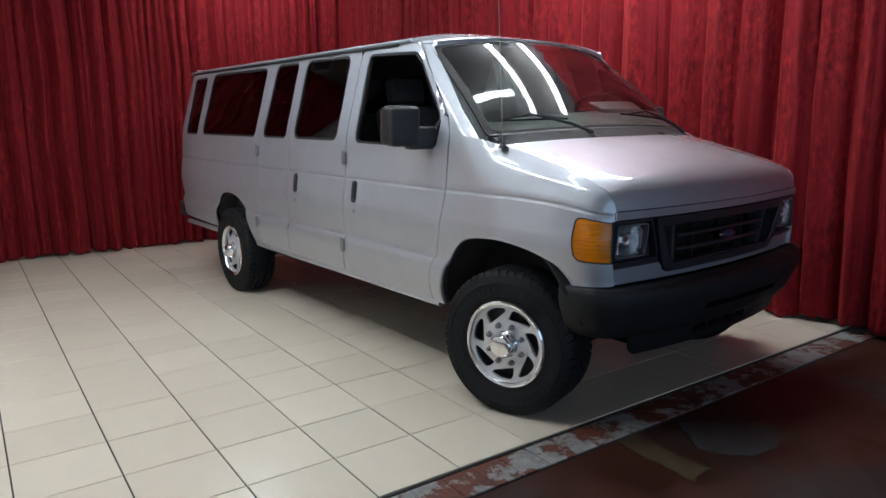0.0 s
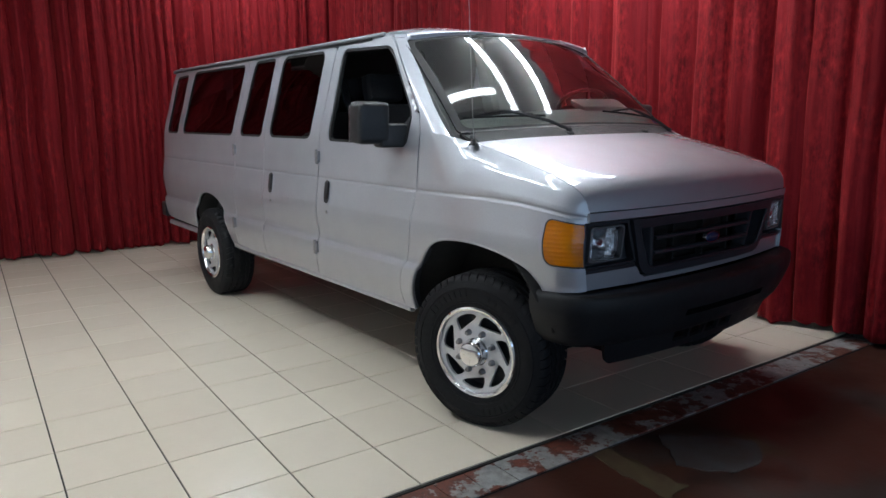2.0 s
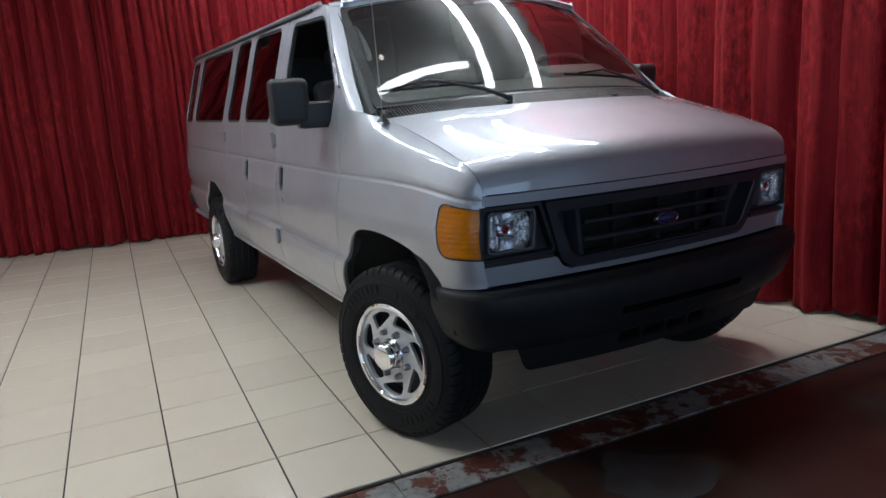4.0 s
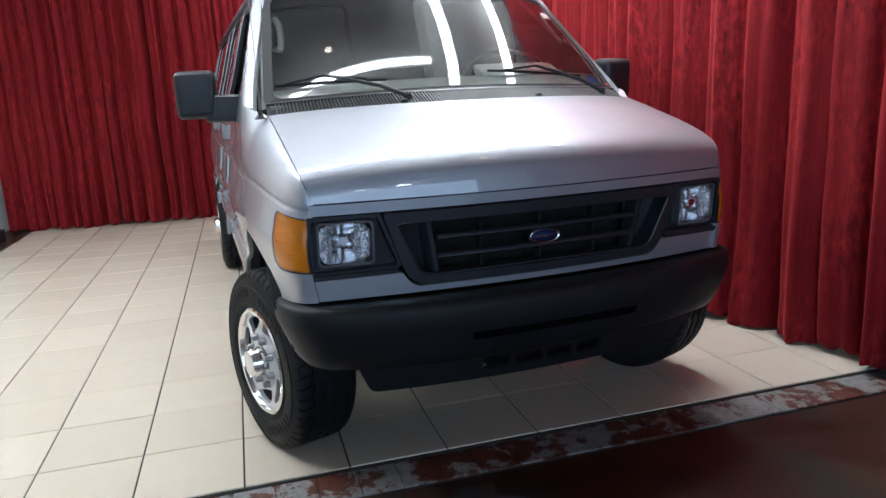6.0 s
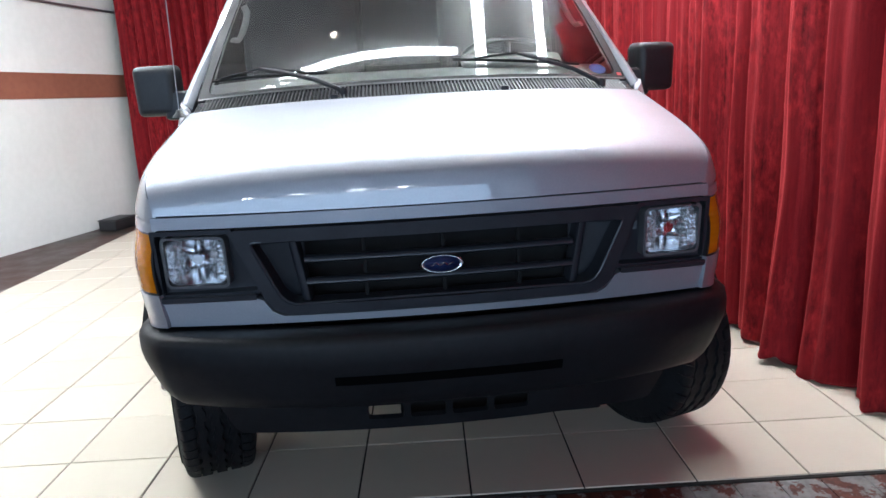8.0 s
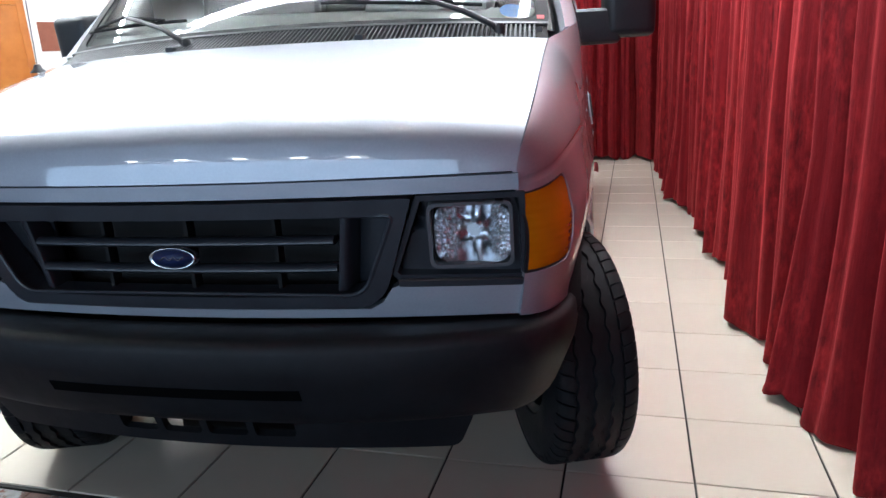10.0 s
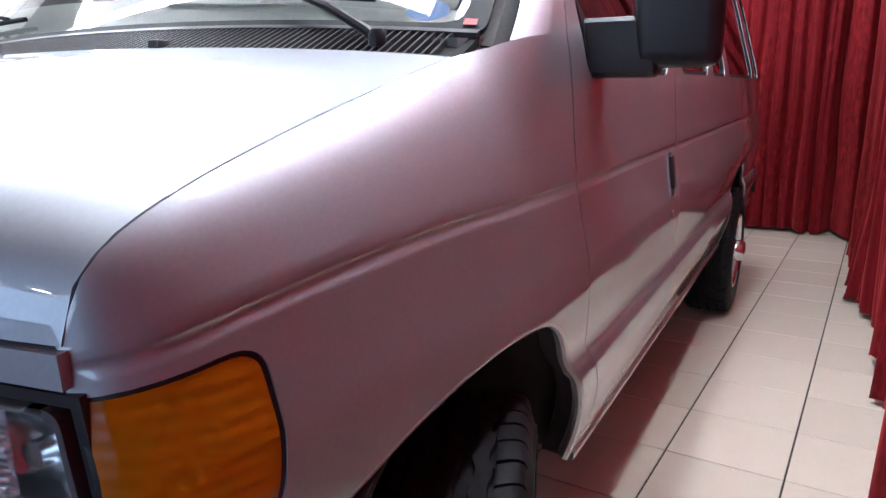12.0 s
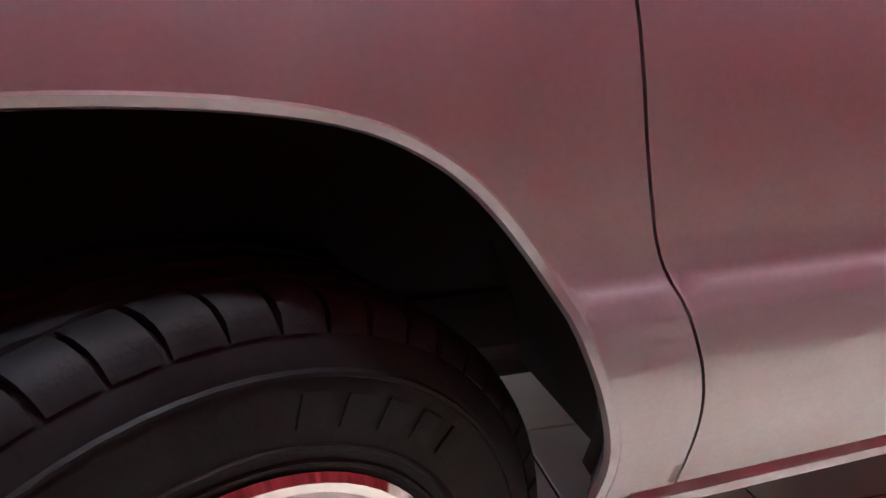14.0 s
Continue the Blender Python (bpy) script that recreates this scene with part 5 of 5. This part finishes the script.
def build_inside(van):
    pan = part("underbody", box_bm(-4.85, 0.10, -0.62, 0.62, 0.47, 0.58, 0.02), UNDER, van, "black underbody", smooth=False)
    part("floor_pan", box_bm(-2.9, -0.66, -0.90, 0.90, 0.487, 0.56, 0.01), UNDER, pan, smooth=False)
    part("floor_pan", box_bm(-4.85, -4.0, -0.90, 0.90, 0.50, 0.576, 0.01), UNDER, pan, smooth=False)
    for y in (-0.45, 0.45):
        part("frame_rail", box_bm(-4.8, 0.50, y - 0.045, y + 0.045, 0.36, 0.468, 0.01), UNDER, pan, smooth=False)
    # Added lopsided block, no seen part, that darkens what shows through the dam slots.
    part("crossmember", box_bm(0.12, 0.49, -0.15, 0.52, 0.33, 0.50, 0.02), UNDER, pan, smooth=False)
    part("axle", box_bm(-0.09, 0.09, -0.70, 0.70, 0.28, 0.358, 0.03), UNDER, van, "black front axle beam")
    ax = part("axle", box_bm(-3.58, -3.42, -0.75, 0.75, 0.30, 0.358, 0.02), UNDER, van, "black rear axle")
    part("differential", box_bm(-3.70, -3.30, -0.18, 0.18, 0.24, 0.34, 0.08), UNDER, ax)
    for sg in (-1, 1):
        part("suspension_arm", tube(bmesh.new(), [(-0.05, sg * 0.70, 0.36), (-0.30, sg * 0.60, 0.47), (-0.46, sg * 0.52, 0.50)], 0.03, 8), UNDER, van, "black suspension arm")
    tube_b = bmesh.new()
    tube(tube_b, [(-0.5, -0.3, 0.42), (-2.0, -0.32, 0.40), (-3.2, -0.3, 0.42), (-4.9, -0.5, 0.42)], 0.03, 10)
    part("exhaust", tube_b, STEEL, van, "dull exhaust pipe")
    # wheel housings
    for cx, cz, r, q0, q1 in ((-0.07, 0.43, 0.53, 14, 177), (-3.51, 0.45, 0.46, 10, 170)):
        for sg in (-1, 1):
            bm = bmesh.new()
            rows = []
            for k in range(19):
                q = math.radians(q0 + (q1 - q0) * k / 18)
                px, pz = cx + r * math.cos(q), cz + r * math.sin(q) * 0.98
                rows.append([bm.verts.new((px, sg * y, pz)) for y in (0.60, 0.960 if math.sin(q) > 0.4 else 0.915)])
            for a, b in zip(rows, rows[1:]):
                bm.faces.new((a[0], a[1], b[1], b[0]))
            bm.faces.new([r2[0] for r2 in rows])
            ob = part("wheel_housing", bm, UNDER, van, "black wheel housing")
            ob.modifiers.new("skin", "SOLIDIFY").thickness = 0.012
    # cab
    bm = bmesh.new()
    prof = [(-0.20, 1.395), (-0.36, 1.40), (-0.55, 1.385), (-0.64, 1.345), (-0.66, 1.20), (-0.58, 1.04), (-0.50, 1.00), (-0.20, 1.00)]
    a = [bm.verts.new((x, -0.84, z)) for x, z in prof]
    b = [bm.verts.new((x, 0.84, z)) for x, z in prof]
    for k in range(len(prof)):
        bm.faces.new((a[k], a[(k + 1) % len(prof)], b[(k + 1) % len(prof)], b[k]))
    bm.faces.new(a[::-1]), bm.faces.new(b)
    dash = part("dashboard", bm, TRIM, van, "grey dashboard")
    bm = bmesh.new()
    add_box(bm, -0.66, -0.50, 0.20, 0.62, 1.36, 1.425, 0.03)
    part("instrument_hood", bm, TRIM, dash)
    ring = bmesh.new()
    tube(ring, [(0.195 * math.cos(q), 0.195 * math.sin(q), 0) for q in np.linspace(0, 2 * math.pi, 37)], 0.015, 8)
    for q in (0.3, 2.84, 4.71):
        tube(ring, [(0, 0, -0.03), (0.19 * math.cos(q), 0.19 * math.sin(q), 0)], 0.014, 6)
    add_box(ring, -0.06, 0.06, -0.05, 0.05, -0.05, -0.01, 0.015)
    part("steering_wheel", ring, BLACK, dash, "dark steering wheel", m=pose(-0.80, 0.41, 1.33, 0, -52, 0) @ Matrix.Rotation(math.pi / 2, 4, "Z"))
    for y in (-0.44, 0.41):
        bm = bmesh.new()
        add_box(bm, -1.42, -0.95, y - 0.25, y + 0.25, 0.88, 1.04, 0.05, seg=3)
        seat = part("front_seat", bm, CLOTH, van, "dark cloth front seat")
        bm = bmesh.new()
        add_box(bm, -0.07, 0.07, -0.25, 0.25, 0.0, 0.62, 0.06, pose(-1.40, y, 0.98, 0, -14, 0), seg=3)
        part("backrest", bm, CLOTH, seat)
        bm = bmesh.new()
        add_box(bm, -0.05, 0.05, -0.14, 0.14, 0.0, 0.18, 0.04, pose(-1.565, y, 1.60, 0, -10, 0), seg=3)
        part("headrest", bm, CLOTH, seat)
        bm = bmesh.new()
        add_box(bm, -1.40, -0.98, y - 0.2, y + 0.2, 0.58, 0.88, 0.02)
        part("seat_base", bm, UNDER, seat, smooth=False)
    for x in (-2.25, -3.05, -3.85, -4.6):
        bench = part("bench_seat", box_bm(x, x + 0.45, -0.80, 0.60, 0.70, 1.0, 0.05), CLOTH, van, "dark cloth bench seat")
        part("backrest", box_bm(x - 0.08, x + 0.08, -0.80, 0.60, 0.62, 1.55, 0.05), CLOTH, bench)
    for sg in (-1, 1):
        bm = bmesh.new()
        rows = []
        for t in np.linspace(0, 1, 9):
            p = Vector(screen_form(sg * 0.985, t)) + Vector((-0.05, -sg * 0.012, -0.02))
            rows.append([bm.verts.new(p + Vector(o)) for o in ((0.02, sg * 0.03, 0), (-0.10, sg * 0.035, 0.0), (-0.11, -sg * 0.02, 0.0), (0.0, -sg * 0.03, 0.01))])
        for a1, b1 in zip(rows, rows[1:]):
            for j in range(4):
                bm.faces.new((a1[j], a1[(j + 1) % 4], b1[(j + 1) % 4], b1[j]))
        bm.faces.new(rows[0]), bm.faces.new(rows[-1][::-1])
        pt = part("pillar_trim", bm, TRIM, van, "light grey pillar trim")
        bm = bmesh.new()
        g = [Vector(screen_form(sg * 0.93, t)) for t in (0.42, 0.45, 0.52, 0.62, 0.70, 0.73)]
        offs = (0.02, 0.07, 0.085, 0.085, 0.07, 0.02)
        tube(bm, [p + Vector((-0.10, -sg * (0.01 + o * 0.5), -o * 0.7)) for p, o in zip(g, offs)], 0.016, 10)
        part("grab_handle", bm, TRIM, pt, "grey grab handle")


# ---------------------------------------------------------------- wheels
def wheel_meshes():
    got = {}
    R, rim = 0.378, 0.205
    bm = bmesh.new()
    prof = [(rim, 0.105), (0.216, 0.122), (0.229, 0.127), (0.231, 0.131), (0.235, 0.1315), (0.237, 0.1285), (0.246, 0.131), (0.248, 0.1345), (0.251, 0.1345), (0.253, 0.132), (0.270, 0.135), (0.300, 0.134), (0.312, 0.1325), (0.3135, 0.1355), (0.317, 0.1352), (0.319, 0.131), (0.330, 0.128), (0.350, 0.119), (0.362, 0.108), (0.366, 0.09), (0.368, 0.04), (0.368, -0.04), (0.366, -0.09), (0.362, -0.108), (0.350, -0.119), (0.300, -0.134), (0.270, -0.135), (0.216, -0.122), (rim, -0.105)]
    lathe(bm, prof, 72)
    got["tyre"] = bm
    # raised marking on the sidewall, as plain bars
    got["marking"] = []
    for k in range(5):
        bm = bmesh.new()
        add_box(bm, 0.268, 0.299, 0.1325, 0.1375, -0.013, 0.013, 0.001, Matrix.Rotation(-math.radians(105 + 8.6 * k), 4, "Y"))
        got["marking"].append(bm)
    # tread blocks
    bm = bmesh.new()
    n = 52
    for row, (y0, y1, shift) in enumerate(((0.074, 0.119, 0.0), (-0.119, -0.074, 0.5))):
        for k in range(n):
            a0 = 2 * math.pi * (k + shift) / n
            a1 = a0 + 2 * math.pi / n * (0.84 if k % 2 else 0.88)
            sgn = 1 if row == 0 else -1
            ring = ((abs(y0) if row == 0 else abs(y1), 0.352), (0.074, R - 0.001), (0.080, R), (0.098, R - 0.002), (0.110, R - 0.007), (0.119, R - 0.016), (0.124, R - 0.032), (0.110, 0.345))
            rows = []
            for q in range(5):
                a = a0 + (a1 - a0) * q / 4
                rows.append([bm.verts.new((r * math.cos(a + (y - 0.07) * 0.9), sgn * y, r * math.sin(a + (y - 0.07) * 0.9))) for y, r in ring])
            for p, q in zip(rows, rows[1:]):
                for j in range(len(ring) - 1):
                    bm.faces.new((p[j], p[j + 1], q[j + 1], q[j]))
            bm.faces.new(rows[0]), bm.faces.new(rows[-1][::-1])
    for y0, y1 in ((0.036, 0.068), (-0.016, 0.016), (-0.068, -0.036)):       # ribs with a zigzag edge
        seg, rings = 144, []
        for k in range(seg):
            a = 2 * math.pi * k / seg
            z = 0.0036 * (1 if (k // 2) % 2 else -1)
            rings.append([bm.verts.new((r * math.cos(a), y + z, r * math.sin(a))) for y, r in ((y0, 0.366), (y0 + 0.002, R), (y1 - 0.002, R), (y1, 0.366))])
        for k in range(seg):
            p, q = rings[k], rings[(k + 1) % seg]
            for i in range(3):
                bm.faces.new((p[i], p[i + 1], q[i + 1], q[i]))
    got["tread"] = bm
    bm = bmesh.new()
    lathe(bm, [(0.205, 0.118), (0.222, 0.121), (0.224, 0.112), (0.205, 0.108), (0.200, -0.10), (0.215, -0.112), (0.208, -0.118), (0.190, -0.10), (0.188, 0.05), (0.12, 0.055), (0.0, 0.055), (0.0, 0.045), (0.12, 0.045), (0.18, 0.04), (0.196, 0.10)], 48)
    got["steel_wheel"] = bm
    # chrome ring
    bm = bmesh.new()
    lathe(bm, [(0.226, 0.118), (0.224, 0.128), (0.216, 0.1325), (0.206, 0.130), (0.200, 0.120), (0.198, 0.108), (0.222, 0.108)], 64)
    got["chrome_ring"] = bm
    bm = bmesh.new()
    lathe(bm, [(0.0, 0.178), (0.034, 0.177), (0.052, 0.172), (0.060, 0.162), (0.063, 0.122), (0.069, 0.115), (0.069, 0.100), (0.0, 0.100)], 40, "y", False)
    got["hub_cap"] = bm
    bm = bmesh.new()
    lathe(bm, [(0.0, 0.030), (0.009, 0.029), (0.013, 0.023), (0.0145, 0.006), (0.018, 0.0), (0.0, 0.0)], 10, "y", False)
    got["lug_nut"] = bm
    return got


def wheel_cover(parent):
    """The dished cover with seven turbine slots."""
    circle = lambda r, n: [(r * math.cos(q), r * math.sin(q)) for q in np.linspace(0, 2 * math.pi, n, endpoint=False)]
    depth = pchip([0.0, 0.06, 0.115, 0.13, 0.16, 0.185, 0.206], [0.112, 0.112, 0.110, 0.107, 0.108, 0.113, 0.112])
    holes = []
    for k in range(7):
        a = 2 * math.pi * k / 7 + 0.3
        pts = [(0.128, -25), (0.158, -21.5), (0.183, -16), (0.188, -8), (0.188, 6), (0.184, 20), (0.172, 22.5), (0.138, 4)]
        holes.append(rounded([(r * math.cos(a + radians(b)), r * math.sin(a + radians(b))) for r, b in pts], 0.007, 3))
    return panel("wheel_cover", circle(0.206, 80), lambda u, v: (u, float(depth(math.hypot(u, v))), v), COVER, parent, holes, 0.014, 0.016, (0, -0.5, 0), "silver turbine wheel cover")


def build_wheels(van):
    first = None
    for name, x, sg, turn in (("front", -0.015, -1, 17.0), ("front", -0.12, 1, 20.0), ("rear", -3.505, -1, 0), ("rear", -3.505, 1, 0)):
        y = sg * 0.885
        m = pose(x, y, 0.376, 0, 0, turn + (0 if sg > 0 else 180))
        if first is None:
            got = wheel_meshes()
            wheel = part("wheel", got["steel_wheel"], BLACK, van, "road wheel with a chrome-trimmed silver cover", m=m)
            part("tyre", got["tyre"], RUBBER, wheel, "black all-terrain tyre")
            for bar in got["marking"]:
                part("sidewall_bar", bar, RUBBER, wheel)
            part("tyre_tread", got["tread"], RUBBER, wheel, "chunky tread blocks", angle=40)
            bar = None
            for base in (0.6, 0.6 + math.pi):
                for k in range(8):
                    mm = Matrix.Rotation(-(base + k * 0.115), 4, "Y") @ Matrix.Translation((0.288, 0.1335, 0)) @ Matrix.Rotation(math.pi / 2, 4, "Y")
                    if bar is None:
                        bar = part("sidewall_mark", box_bm(-0.011, 0.011, 0.0, 0.0035, -0.0165, 0.0165, 0.001), RUBBER, wheel, "raised bar on the sidewall", m=mm)
                    else:
                        o = new("sidewall_mark", bar.data)
                        o.parent = wheel
                        o.matrix_local = mm
            part("chrome_ring", got["chrome_ring"], CHROME, wheel, "chrome trim ring")
            wheel_cover(wheel)
            part("hub_cap", got["hub_cap"], CHROME, wheel, "chrome hub cap")
            nut = None
            for k in range(8):
                a = 2 * math.pi * (k + 0.5) / 8
                mm = Matrix.Translation((0.099 * math.cos(a), 0.108, 0.099 * math.sin(a)))
                if nut is None:
                    nut = part("lug_nut", got["lug_nut"], STEEL, wheel, "dull steel lug nut", m=mm)
                else:
                    o = new("lug_nut", nut.data)
                    o.parent = wheel
                    o.matrix_local = mm
            first = wheel
        else:
            copy_part(first, van, m)


def copy_part(ob, parent, m):
    """The same part again, with what it carries, elsewhere on the thing."""
    o = new(ob.name.split(".")[0], ob.data)
    for key in ob.keys():
        o[key] = ob[key]
    o.parent = parent
    o.matrix_local = m
    for c in ob.children:
        copy_part(c, o, c.matrix_local.copy())
    return o


def build_van():
    van = empty("van")
    tagged(van, "silver extended passenger van with black bumper and dark rear windows", "van")
    for sg in (-1, 1):
        build_side(van, sg)
    build_front(van)
    build_screen(van)
    build_roof(van)
    build_inside(van)
    build_wheels(van)
    # aerial on the passenger wing
    b = Vector((-0.11, -0.892, 1.352))
    bm = bmesh.new()
    lathe(bm, [(0.0, 0.03), (0.010, 0.028), (0.014, 0.015), (0.024, 0.006), (0.026, 0.0), (0.0, 0.0)], 20, "z", False)
    base = part("aerial_base", bm, BLACK, van, "black aerial foot", m=Matrix.Translation(b + Vector((0, 0, -0.004))))
    part("aerial_mast", tube(bmesh.new(), [(0, 0, 0.02), (-0.035, 0.0, 0.80)], 0.0022, 6), STEEL, base, "thin steel aerial mast")


build_room()
build_curtains()
build_lights()
build_van()
